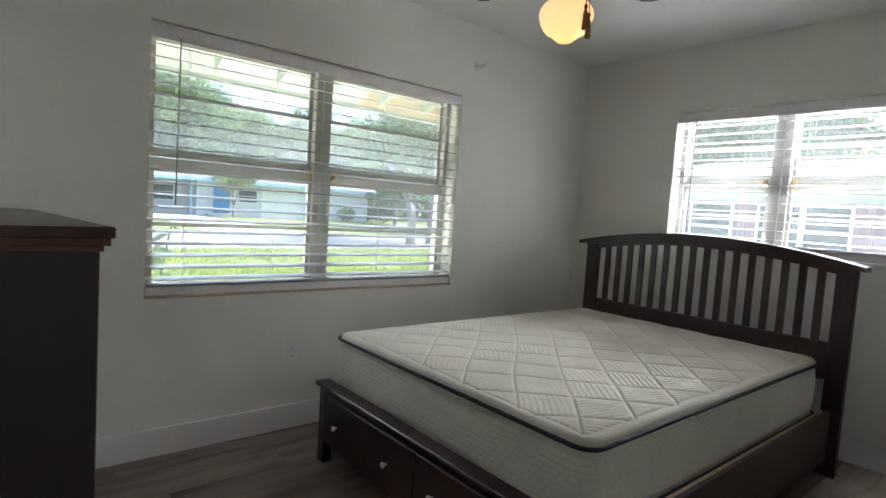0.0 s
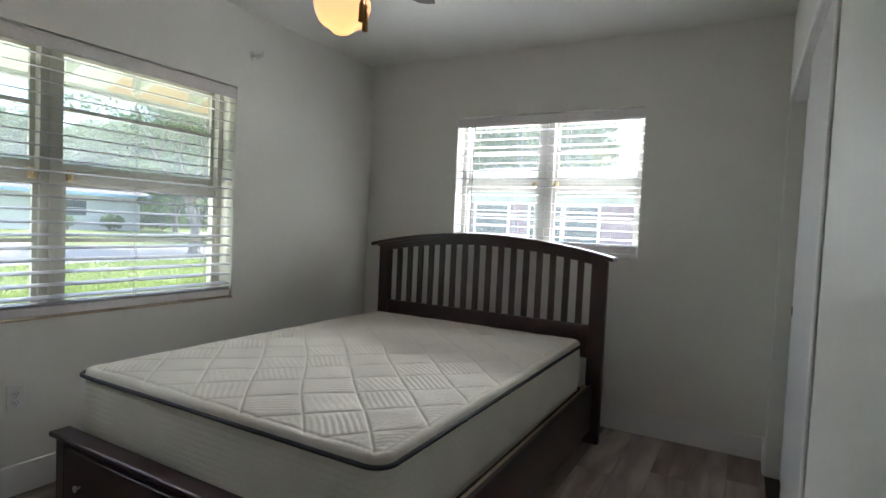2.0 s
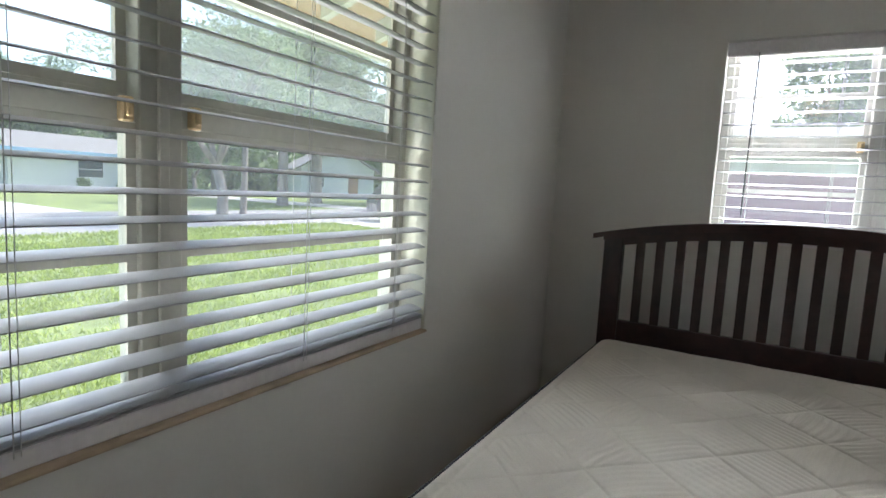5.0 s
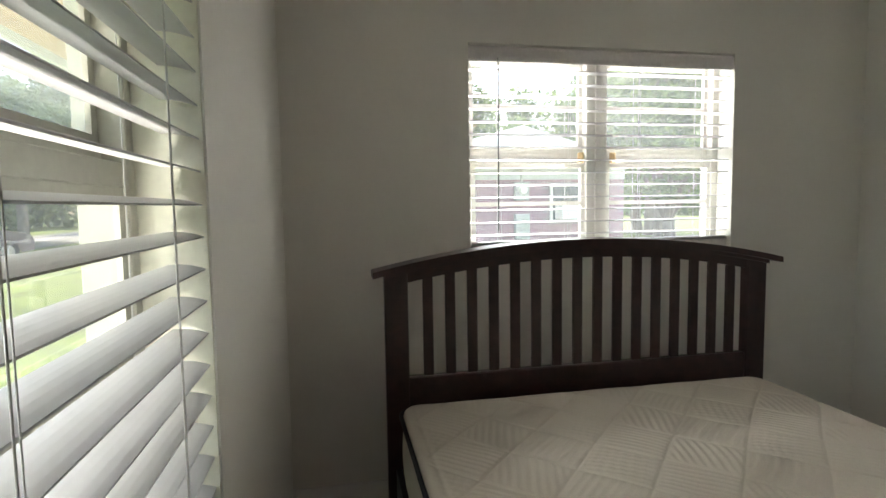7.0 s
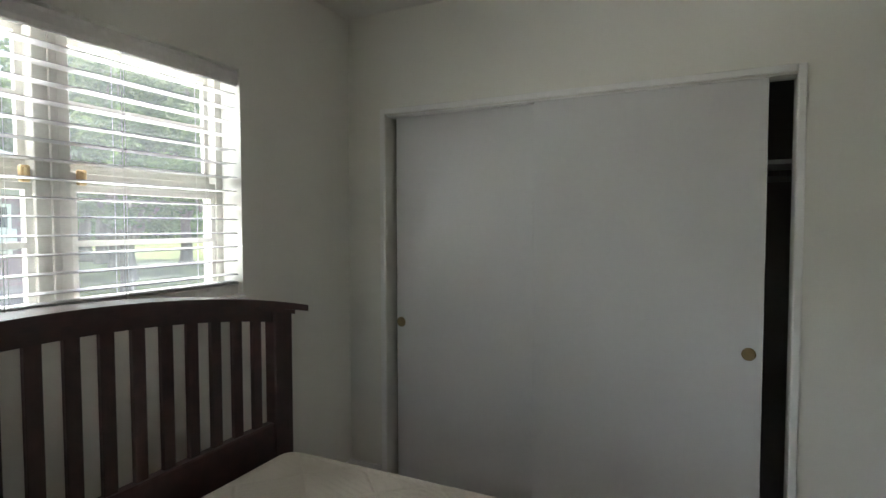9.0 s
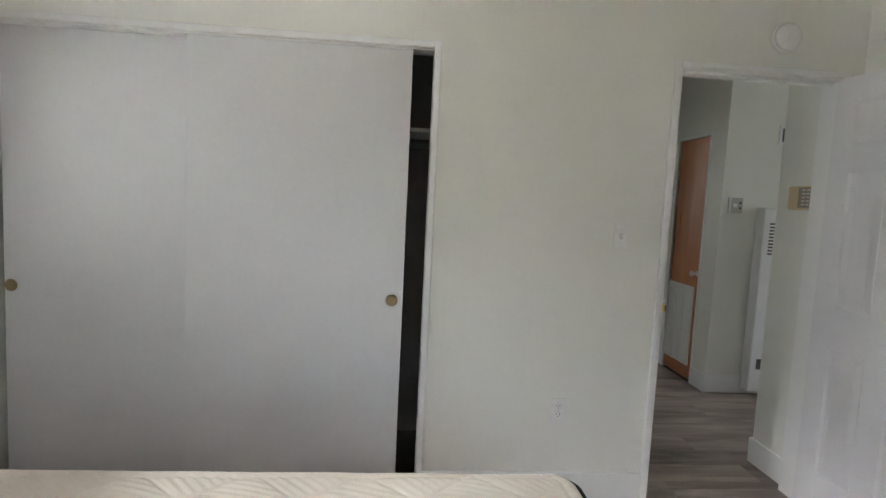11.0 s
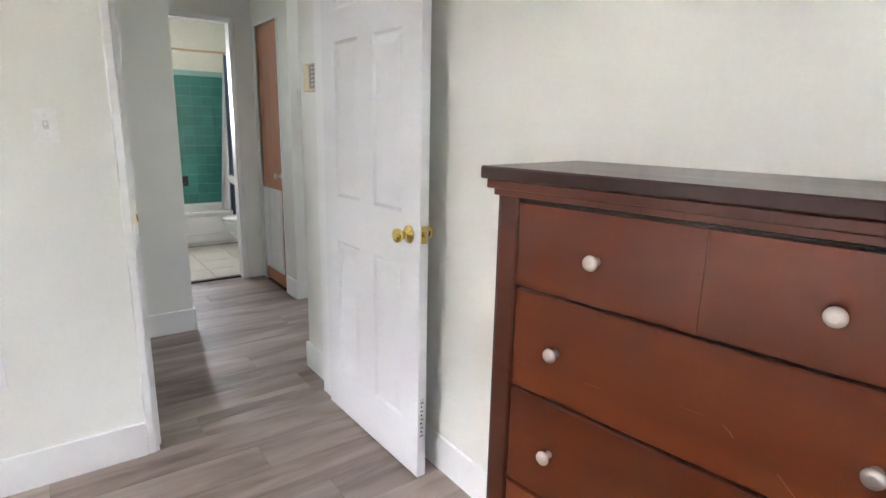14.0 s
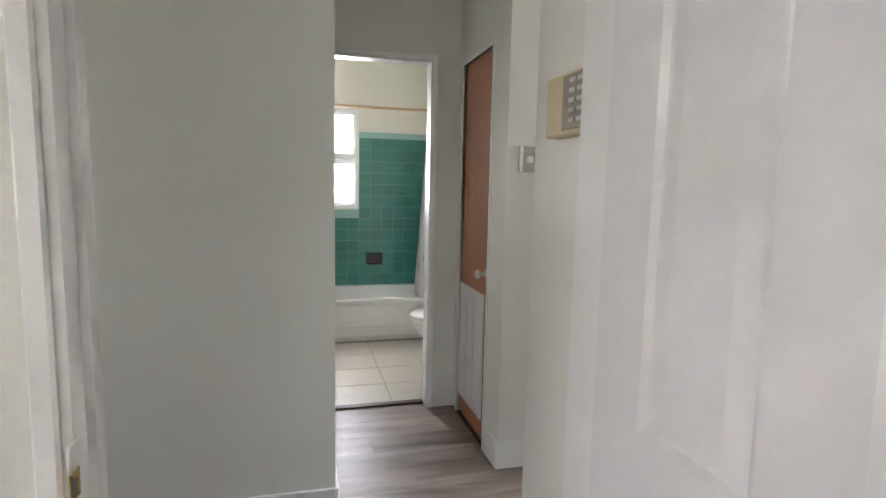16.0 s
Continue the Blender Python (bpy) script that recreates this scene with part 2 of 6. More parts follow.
M_WALL = surface("wall_paint", (0.79, 0.785, 0.735), rough=0.55, vary=0.015, scale=1.2, bump=0.15, bscale=90, fine=0.01)
M_CEIL = surface("ceiling_paint", (0.82, 0.82, 0.78), rough=0.8, vary=0.02, scale=1.0, bump=0.3, bscale=70, fine=0.01)
M_TRIM = surface("trim_paint", (0.83, 0.83, 0.82), rough=0.35, vary=0.015, scale=3, bump=0.05, bscale=40, fine=0.01)
M_DOOR = surface("door_paint", (0.78, 0.775, 0.79), rough=0.4, vary=0.015, scale=3, bump=0.08, bscale=50, fine=0.01)
M_PANEL = surface("sliding_door_paint", (0.7, 0.7, 0.71), rough=0.33, vary=0.015, scale=2, bump=0.05, bscale=40, fine=0.01)
M_PLANK = wood("vinyl_plank", (0.12, 0.086, 0.07), (0.4, 0.325, 0.28), rough=0.38, grain=(1.7, 11, 11), rand=0.17, bump=0.2)
M_JOINT = surface("plank_joint", (0.05, 0.043, 0.038), rough=0.8)
M_ESPRESSO = wood("espresso_stain", (0.022, 0.008, 0.008), (0.048, 0.018, 0.017), rough=0.33, grain=(2, 20, 20), coat=0.08)
# one cherry stain: shade is coloured into sides and top, light into fronts
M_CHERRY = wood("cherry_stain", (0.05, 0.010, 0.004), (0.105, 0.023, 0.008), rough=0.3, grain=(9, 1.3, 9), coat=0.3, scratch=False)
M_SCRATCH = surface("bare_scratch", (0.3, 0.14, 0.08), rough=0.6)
M_CHERRY_TOP_SHADED = wood("cherry_top_shaded", (0.03, 0.008, 0.005), (0.06, 0.016, 0.009), rough=0.28, grain=(9, 1.3, 9), coat=0.3)
M_CHERRY_FRONT_LIT = wood("cherry_front_lit", (0.078, 0.0135, 0.0035), (0.16, 0.033, 0.008), rough=0.3, grain=(9, 1.3, 9), coat=0.3, scratch=True)
M_CHERRY_SHADED = wood("cherry_shaded_side", (0.012, 0.005, 0.004), (0.022, 0.009, 0.007), rough=0.38, grain=(9, 1.3, 9), coat=0.1)
M_RAW = wood("raw_board", (0.4, 0.28, 0.17), (0.62, 0.47, 0.32), rough=0.7, grain=(2, 16, 16))
M_TOP = mattress_top_material()
M_SIDE = border_material()
M_PIPE = surface("navy_piping", (0.009, 0.009, 0.014), rough=0.8, vary=0.1)
# slats of the white blinds, greyed in colour for their shaded room side
M_SLAT_SHADED = surface("blind_slat_shaded", (0.42, 0.42, 0.425), rough=0.4, vary=0.02, bump=0.05, bscale=30, fine=0.01)
M_VALANCE = surface("blind_valance", (0.8, 0.78, 0.78), rough=0.35, vary=0.02, bump=0.03)
M_CORD = surface("blind_cord", (0.62, 0.62, 0.6), rough=0.8)
M_WAND = surface("blind_wand", (0.16, 0.17, 0.16), rough=0.3)
M_ALU = surface("window_aluminium", (0.5, 0.49, 0.42), rough=0.5, vary=0.06, scale=6, bump=0.08)
M_ALUW = surface("window_aluminium_pale", (0.55, 0.54, 0.5), rough=0.5, vary=0.05, scale=6, bump=0.08)
M_BRASSOLD = surface("window_lock", (0.6, 0.45, 0.25), rough=0.5, metal=0.3)
M_SILL = surface("sill_paint_worn", (0.5, 0.39, 0.27), rough=0.5, vary=0.25, scale=9, bump=0.2, bscale=50)
M_REVEAL = surface("reveal_paint", (0.72, 0.71, 0.6), rough=0.5, vary=0.03)
M_BRONZE = surface("dull_bronze", (0.3, 0.23, 0.13), rough=0.4, metal=0.7, vary=0.1)
# hazy glare over the view is mixed into the panes, most in the upper ones
M_GLASS = glass("window_glass", veil=0.12)
M_GLASS_LOW = glass("window_glass_lower", veil=0.025)
M_GLASS_CLEAR = glass("window_glass_clean", veil=0.014)
M_FROST = glass("frosted_glass", (0.95, 0.96, 0.96), 0.5)
M_NICKEL = surface("brushed_nickel", (0.72, 0.67, 0.64), rough=0.42, metal=1.0, vary=0.03)
M_STEELPLATE = surface("steel_plate", (0.45, 0.44, 0.42), rough=0.4, metal=0.6, vary=0.05)
M_BRASS = surface("polished_brass", (0.83, 0.62, 0.2), rough=0.16, metal=1.0, vary=0.05)
M_PLASTIC = surface("white_plastic", (0.8, 0.79, 0.78), rough=0.3, vary=0.01, bump=0.0)
M_SLOT = surface("socket_slot", (0.05, 0.045, 0.04), rough=0.6)
M_BEIGE = surface("beige_plastic", (0.6, 0.48, 0.28), rough=0.4, vary=0.03)
M_GRILLE = surface("thermostat_panel", (0.3, 0.24, 0.19), rough=0.5)
# shade behind the closed doors is put into this grey
M_CLOSET_SHADE = surface("closet_shade_wall", (0.25, 0.24, 0.23), rough=0.8)
M_ORANGE = wood("varnished_birch", (0.36, 0.12, 0.038), (0.5, 0.185, 0.065), rough=0.28, grain=(14, 14, 1.2), coat=0.35)
M_TEAL = surface("teal_tile", (0.045, 0.22, 0.18), rough=0.15, vary=0.06, scale=4, bump=0.04, rand=0.12, coat=0.2)
M_GROUT = surface("grout", (0.3, 0.5, 0.45), rough=0.8)
M_GROUTF = surface("floor_grout", (0.3, 0.28, 0.25), rough=0.9)
M_FTILE = surface("floor_tile", (0.52, 0.48, 0.41), rough=0.3, vary=0.05, scale=4, rand=0.03)
M_PORCELAIN = surface("porcelain", (0.78, 0.78, 0.75), rough=0.12, vary=0.01, bump=0.0, coat=0.4)
M_BATHWALL = surface("bath_paint", (0.77, 0.74, 0.64), rough=0.5, vary=0.02)
M_CURTAIN = surface("curtain_cloth", (0.1, 0.17, 0.22), rough=0.85, vary=0.2, scale=9)
M_LINER = surface("curtain_liner", (0.7, 0.7, 0.68), rough=0.5, vary=0.03)
M_SOAP = surface("black_ceramic", (0.010, 0.014, 0.013), rough=0.5)
M_ROD = surface("brass_rod", (0.6, 0.4, 0.25), rough=0.35, metal=0.6)
M_FAN = surface("fan_blade", (0.14, 0.1, 0.09), rough=0.5, vary=0.1)
M_FANMETAL = surface("fan_metal", (0.25, 0.14, 0.08), rough=0.35, metal=0.8)
M_TASSEL = surface("tassel_thread", (0.35, 0.18, 0.05), rough=0.9)
M_GRASSGROUND = surface("lawn_soil", (0.15, 0.19, 0.05), rough=0.95, vary=0.45, scale=1.2, bump=0.8, bscale=25, fine=0.3)
M_ROAD = surface("asphalt", (0.24, 0.23, 0.225), rough=0.9, vary=0.1, scale=0.7, bump=0.5, bscale=60, fine=0.12)
M_CONC = surface("concrete", (0.45, 0.43, 0.4), rough=0.9, vary=0.12, scale=1.0, bump=0.4, bscale=50)
M_BARK = surface("bark", (0.25, 0.215, 0.18), rough=0.95, vary=0.35, scale=5, bump=1.0, bscale=30, stretch=(1, 1, 0.3))
M_LEAF = leafy("leaves", (0.05, 0.1, 0.035), (0.24, 0.33, 0.12))
M_LEAFLIGHT = leafy("leaves_yellow_green", (0.16, 0.22, 0.06), (0.34, 0.38, 0.16))
M_GRASS = leafy("grass_blades", (0.16, 0.23, 0.025), (0.42, 0.5, 0.08))
M_HOUSEBLUE = surface("pale_blue_render", (0.5, 0.54, 0.57), rough=0.8, vary=0.05, scale=1, bump=0.3)
M_HOUSEWHITE = surface("white_render", (0.74, 0.75, 0.74), rough=0.8, vary=0.04, scale=1, bump=0.3)
M_BLUEDOOR = surface("blue_paint", (0.03, 0.2, 0.45), rough=0.5)
M_BLUETRIM = surface("blue_fascia", (0.3, 0.5, 0.68), rough=0.5)
M_ROOF = surface("shingle_roof", (0.17, 0.165, 0.16), rough=0.9, vary=0.15, scale=3, bump=0.6, bscale=20)
M_PINK = surface("mauve_brick", (0.33, 0.2, 0.25), rough=0.85, vary=0.08, scale=3)
M_MORTAR = surface("mortar", (0.31, 0.24, 0.275), rough=0.9)
M_GREYBOX = surface("meter_grey", (0.4, 0.42, 0.43), rough=0.5, metal=0.3)
M_DARKGLASS = surface("dark_window", (0.06, 0.08, 0.09), rough=0.08, vary=0.3, coat=0.5)
M_FASCIA = surface("eave_white", (0.45, 0.46, 0.38), rough=0.6, vary=0.05)
M_PLY = surface("eave_plywood", (0.38, 0.25, 0.13), rough=0.7, vary=0.12, scale=3)
M_CARPAINT = surface("mauve_grey_car_paint", (0.2, 0.17, 0.18), rough=0.25, metal=0.5, coat=0.8, bump=0.0)
M_TYRE = surface("rubber", (0.02, 0.02, 0.02), rough=0.8)
M_RIM = surface("alloy", (0.6, 0.6, 0.6), rough=0.3, metal=1.0)
M_TAIL = surface("tail_lamp_red", (0.35, 0.02, 0.02), rough=0.2)

M_GLOBE = bpy.data.materials.new("opal_globe")
M_GLOBE.use_nodes = True
_t = M_GLOBE.node_tree
_b = _t.nodes["Principled BSDF"]
_b.inputs["Base Color"].default_value = (0.75, 0.5, 0.3, 1)
_b.inputs["Roughness"].default_value = 0.25
_co = _t.nodes.new("ShaderNodeTexCoord")
_sep = _t.nodes.new("ShaderNodeSeparateXYZ")
_t.links.new(_co.outputs["Object"], _sep.inputs[0])
_rp = _t.nodes.new("ShaderNodeValToRGB")
_mr = _t.nodes.new("ShaderNodeMapRange")
_mr.inputs[1].default_value, _mr.inputs[2].default_value = -0.56, -0.36
_t.links.new(_sep.outputs[2], _mr.inputs[0])
_t.links.new(_mr.outputs[0], _rp.inputs[0])
_rp.color_ramp.elements[0].color = (1.0, 0.45, 0.14, 1)
_rp.color_ramp.elements[1].color = (0.82, 0.28, 0.12, 1)
_rp.color_ramp.elements.new(0.45).color = (0.9, 0.38, 0.16, 1)
_t.links.new(_rp.outputs[0], _b.inputs["Emission Color"])
_b.inputs["Emission Strength"].default_value = 0.29


# ---- mesh helpers ----
def box(bm, x0, x1, y0, y1, z0, z1, bev=0.0, seg=1):
    vs = [bm.verts.new(c) for c in ((x0, y0, z0), (x1, y0, z0), (x1, y1, z0), (x0, y1, z0), (x0, y0, z1), (x1, y0, z1), (x1, y1, z1), (x0, y1, z1))]
    fs = [bm.faces.new([vs[i] for i in q]) for q in ((0, 3, 2, 1), (4, 5, 6, 7), (0, 1, 5, 4), (1, 2, 6, 5), (2, 3, 7, 6), (3, 0, 4, 7))]
    if bev:
        es = list({e for f in fs for e in f.edges})
        bmesh.ops.bevel(bm, geom=es, offset=bev, segments=seg, affect="EDGES", profile=0.5)
    return bm


def boxes(*rows, bev=0.0, seg=1):
    bm = bmesh.new()
    for r in rows:
        box(bm, *r, bev=bev, seg=seg)
    return bm


def tube(bm, points, radius, sides=8, closed=False, radii=None):
    """A round bar along points."""
    pts = [Vector(p) for p in points]
    rings = []
    n = len(pts)
    for i, p in enumerate(pts):
        a = pts[i - 1] if (i > 0 or closed) else pts[i]
        b = pts[(i + 1) % n] if (i < n - 1 or closed) else pts[i]
        d = (b - a).normalized()
        up = Vector((0, 0, 1)) if abs(d.z) < 0.9 else Vector((1, 0, 0))
        u = d.cross(up).normalized()
        v = d.cross(u).normalized()
        r = radii[i] if radii else radius
        rings.append([bm.verts.new(p + (u * math.cos(k * 2 * math.pi / sides) + v * math.sin(k * 2 * math.pi / sides)) * r) for k in range(sides)])
    last = n if closed else n - 1
    for i in range(last):
        a, b = rings[i], rings[(i + 1) % n]
        for k in range(sides):
            f = bm.faces.new((a[k], a[(k + 1) % sides], b[(k + 1) % sides], b[k]))
            f.smooth = True
    if not closed:
        bm.faces.new(rings[0])
        bm.faces.new(rings[-1][::-1])
    return bm


def lathe(bm, profile, sides=24, axis="z", at=(0, 0, 0)):
    """A turned body: profile of (radius, height)."""
    rings = []
    for r, h in profile:
        ring = []
        for k in range(sides):
            a = 2 * math.pi * k / sides
            c, s = math.cos(a) * max(r, 1e-4), math.sin(a) * max(r, 1e-4)
            p = (c, s, h) if axis == "z" else ((h, c, s) if axis == "x" else (s, h, c))
            ring.append(bm.verts.new((p[0] + at[0], p[1] + at[1], p[2] + at[2])))
        rings.append(ring)
    for a, b in zip(rings, rings[1:]):
        for k in range(sides):
            f = bm.faces.new((a[k], a[(k + 1) % sides], b[(k + 1) % sides], b[k]))
            f.smooth = True
    bm.faces.new(rings[0][::-1])
    bm.faces.new(rings[-1])
    return bm


def prism(bm, outline, x0, x1, axis="x"):
    """An outline of pairs, drawn out along an axis."""
    def at(u, v, w):
        return {"x": (w, u, v), "y": (u, w, v), "z": (u, v, w)}[axis]
    a = [bm.verts.new(at(u, v, x0)) for u, v in outline]
    b = [bm.verts.new(at(u, v, x1)) for u, v in outline]
    n = len(outline)
    bm.faces.new(a)
    bm.faces.new(b[::-1])
    for i in range(n):
        bm.faces.new((a[i], b[i], b[(i + 1) % n], a[(i + 1) % n]))
    return bm


def top_of(ob):
    while ob.parent:
        ob = ob.parent
    return ob


def mesh_from(name, bm, material):
    bmesh.ops.recalc_face_normals(bm, faces=bm.faces)
    me = bpy.data.meshes.new(name)
    bm.to_mesh(me)
    bm.free()
    me.materials.append(material)
    return me


def thing(name, at, label, category, group="", kind=""):
    ob = new(name)
    ob.empty_display_size = 0.1
    ob.location = at
    return tagged(ob, label, category, group, kind)


def part(name, bm, material, parent, label="", world=False, shadow=True):
    """One mesh object under a thing or a part. world: bm holds world places, and its thing stands unturned."""
    if world:
        bmesh.ops.translate(bm, verts=bm.verts, vec=-Vector(top_of(parent).location))
    ob = new(name, mesh_from(name, bm, material))
    ob.parent = parent
    ob.visible_shadow = shadow
    if label:
        ob["label"] = label
    return ob


def solid(name, bm, material, label, category="", kind="structure", at=None):
    """A top-level mesh; at: its origin."""
    if at is not None:
        bmesh.ops.translate(bm, verts=bm.verts, vec=-Vector(at))
    ob = new(name, mesh_from(name, bm, material))
    if at is not None:
        ob.location = at
    return tagged(ob, label, category, "", kind)


# ---- measures of the place, in metres ----
EAST, NORTH, CEIL = 4.06, 2.95, 2.57
OUT = 0.2
W1 = (0.79, 2.70, 0.785, 2.085)
W2 = (0.775, 2.128, 1.15, 2.11)
DOOR = (0.10, 0.873, 2.03)
CLOSET = (1.975, 3.825, 2.035)
GROUND = -0.25

# ---- walls ----
solid("wall_north", boxes((-0.11, W1[0], NORTH, NORTH + OUT, 0, CEIL), (W1[1], EAST + OUT, NORTH, NORTH + OUT, 0, CEIL),
      (W1[0], W1[1], NORTH, NORTH + OUT, 0, W1[2]), (W1[0], W1[1], NORTH, NORTH + OUT, W1[3], CEIL)), M_WALL, "off-white painted plaster wall with a wide window opening", "wall")
solid("wall_east", boxes((EAST, EAST + OUT, -0.75, W2[0], 0, CEIL), (EAST, EAST + OUT, W2[1], NORTH, 0, CEIL),
      (EAST, EAST + OUT, W2[0], W2[1], 0, W2[2]), (EAST, EAST + OUT, W2[0], W2[1], W2[3], CEIL)), M_WALL, "off-white painted plaster wall behind the bed", "wall")
solid("wall_west", boxes((-0.11, 0, -0.11, NORTH, 0, CEIL)), M_WALL, "off-white painted plaster wall behind the chest of drawers", "wall")
solid("wall_south", boxes((0, DOOR[0], -0.11, 0, 0, CEIL), (DOOR[0], DOOR[1], -0.11, 0, DOOR[2], CEIL), (DOOR[1], CLOSET[0], -0.11, 0, 0, CEIL),
      (CLOSET[0], CLOSET[1], -0.11, 0, CLOSET[2], CEIL), (CLOSET[1], EAST, -0.11, 0, 0, CEIL)), M_WALL, "off-white painted wall with the door and the closet opening", "wall")
# inner walls in the shade colour, so the door gap reads dark
solid("wall_closet", boxes((1.80, EAST, -0.86, -0.75, 0, CEIL), (1.80, 1.90, -0.75, -0.11, 0, CEIL), (3.93, EAST, -0.75, -0.11, 0, CEIL)), M_CLOSET_SHADE, "plain inner closet walls, coloured dark for the shade inside", "wall")
solid("wall_hall_stub", boxes((-0.06, 0.06, -0.41, -0.11, 0, CEIL)), M_WALL, "short white hall wall that carries the thermostat", "wall")
solid("wall_hall_north", boxes((-2.6, -0.06, -0.41, -0.30, 0, CEIL)), M_WALL, "white hall wall", "wall")
solid("wall_hall_pier", boxes((-2.6, -0.315, -1.66, -1.55, 0, CEIL)), M_WALL, "white hall wall with a double switch plate", "wall")
solid("wall_hall_pier", boxes((-0.42, -0.315, -1.762, -1.66, 0, CEIL)), M_WALL, "white wall end beside the narrow wooden door", "wall")
solid("wall_hall_lintel", boxes((-0.42, -0.315, -2.24, -1.762, 2.0, CEIL)), M_WALL, "white wall over the narrow wooden door", "wall")
solid("wall_hall_pier", boxes((-0.42, -0.315, -2.32, -2.24, 0, CEIL)), M_WALL, "white wall between the wooden door and the bathroom", "wall")
solid("wall_hall_closet", boxes((-1.0, -0.9, -2.32, -1.66, 0, CEIL)), M_CLOSET_SHADE, "plain wall behind the narrow wooden door", "wall")
solid("wall_hall_south", boxes((0.455, 1.8, -1.42, -1.31, 0, CEIL), (0.455, 0.565, -2.32, -1.42, 0, CEIL)), M_WALL, "white hall wall with an outer corner", "wall")
solid("wall_hall_east", boxes((1.69, 1.80, -1.31, -0.11, 0, CEIL)), M_WALL, "white wall that closes the hall", "wall")
solid("wall_bath_north", boxes((-1.06, -0.152, -2.42, -2.32, 0, CEIL), (-0.152, 0.42, -2.42, -2.32, 2.03, CEIL), (0.42, 0.82, -2.42, -2.32, 0, CEIL)), M_WALL, "white wall with the bathroom doorway", "wall")
BW = (0.04, 0.5, 1.105, 2.03)
solid("wall_bath_south", boxes((-1.06, BW[0], -4.60, -4.49, 0, CEIL), (BW[1], 0.82, -4.60, -4.49, 0, CEIL), (BW[0], BW[1], -4.60, -4.49, 0, BW[2]), (BW[0], BW[1], -4.60, -4.49, BW[3], CEIL)), M_BATHWALL, "cream bathroom wall above the tiles", "wall")
solid("wall_bath_sides", boxes((-1.06, -0.95, -4.49, -2.42, 0, CEIL), (0.71, 0.82, -4.49, -2.42, 0, CEIL)), M_BATHWALL, "cream bathroom side walls", "wall")
# unseen room with a window opening, added past the hall's far end to light it
solid("wall_unseen_room", boxes((-5.2, -5.1, -3.4, -1.9, 0, CEIL), (-5.2, -5.1, 0.0, 1.6, 0, CEIL), (-5.2, -5.1, -1.9, 0.0, 0, 0.7), (-5.2, -5.1, -1.9, 0.0, 2.1, CEIL),
      (-5.1, -2.6, -3.5, -3.4, 0, CEIL), (-5.1, -2.6, 1.6, 1.7, 0, CEIL), (-2.7, -2.6, -3.4, -1.66, 0, CEIL), (-2.7, -2.6, -0.30, 1.6, 0, CEIL)), M_WALL, "plain white walls of an unseen room added beyond the hall", "wall")
solid("ceiling", boxes((-5.3, EAST + OUT, -4.62, NORTH + OUT, CEIL, CEIL + 0.12)), M_CEIL, "white painted ceiling, lightly textured", "ceiling")
solid("wall_outer_shell", boxes((-5.3, EAST + OUT, NORTH + OUT + 0.002, NORTH + OUT + 0.03, GROUND, -0.01), (EAST + OUT + 0.002, EAST + OUT + 0.03, -4.6, NORTH + OUT, GROUND, -0.01)), M_HOUSEWHITE, "white foundation of the house", "wall")

# baseboards, 14 cm high
def skirting(label, *runs):
    bm = bmesh.new()
    for x0, x1, y0, y1 in runs:
        box(bm, x0, x1, y0, y1, 0, 0.14, bev=0.003)
    return solid("baseboard", bm, M_TRIM, label, "baseboard")

B = 0.014
skirting("white painted baseboard under the wide window", (0, EAST, NORTH - B, NORTH))
skirting("white painted baseboard behind the bed", (EAST - B, EAST, 0, NORTH - B))
skirting("white painted baseboard behind the chest of drawers", (0, B, 0, NORTH - B))
skirting("white painted baseboard beside the bedroom door", (DOOR[1] + 0.03, CLOSET[0] - 0.03, 0, B), (CLOSET[1] + 0.03, EAST - B, 0, B), (B, DOOR[0] - 0.035, 0, B))
skirting("white painted hall baseboards", (0.06, 0.06 + B, -0.41, -0.11), (-2.6, 0.06 + B, -0.41 - B, -0.41), (-2.6, -0.315 + B, -1.55, -1.55 + B), (-0.315, -0.315 + B, -1.745, -1.55), (0.455, 1.69, -1.31, -1.31 + B), (0.455 - B, 0.455, -2.32, -1.31 + B), (0.9, 1.69, -0.11 - B, -0.11))

# casings
def casing(name, x0, x1, z1, y, w, d, label, face=1, side=0):
    bm = bmesh.new()
    a, b = (y, y + d) if face > 0 else (y - d, y)
    box(bm, x0 - w, x0, a, b, 0, z1 + w, bev=0.004)
    box(bm, x1, x1 + (side or w), a, b, 0, z1 + w, bev=0.004)
    box(bm, x0, x1, a, b, z1, z1 + w, bev=0.004)
    return solid(name, bm, M_TRIM, label, "trim")

casing("trim", DOOR[0], DOOR[1], DOOR[2], 0, 0.028, 0.012, "narrow white painted casing round the bedroom doorway", 1, 0.03)
casing("trim", DOOR[0], DOOR[1], DOOR[2], -0.11, 0.028, 0.012, "narrow white painted casing on the hall face of the doorway", -1)
casing("trim", CLOSET[0], CLOSET[1], CLOSET[2], 0, 0.03, 0.01, "narrow white painted casing round the closet")
casing("trim", -0.152, 0.42, 2.03, -2.32, 0.03, 0.012, "narrow white painted casing round the bathroom doorway")
solid("trim", boxes((DOOR[0], DOOR[0] + 0.012, -0.11, 0, 0, DOOR[2]), (DOOR[1] - 0.012, DOOR[1], -0.11, 0, 0, DOOR[2]), (DOOR[0] + 0.012, DOOR[1] - 0.012, -0.11, 0, DOOR[2] - 0.012, DOOR[2]),
      (DOOR[1] - 0.024, DOOR[1] - 0.012, -0.075, -0.045, 0, DOOR[2] - 0.012), (DOOR[0] + 0.012, DOOR[1] - 0.024, -0.075, -0.045, DOOR[2] - 0.024, DOOR[2] - 0.012)), M_TRIM, "white painted door jamb with its stop", "trim")
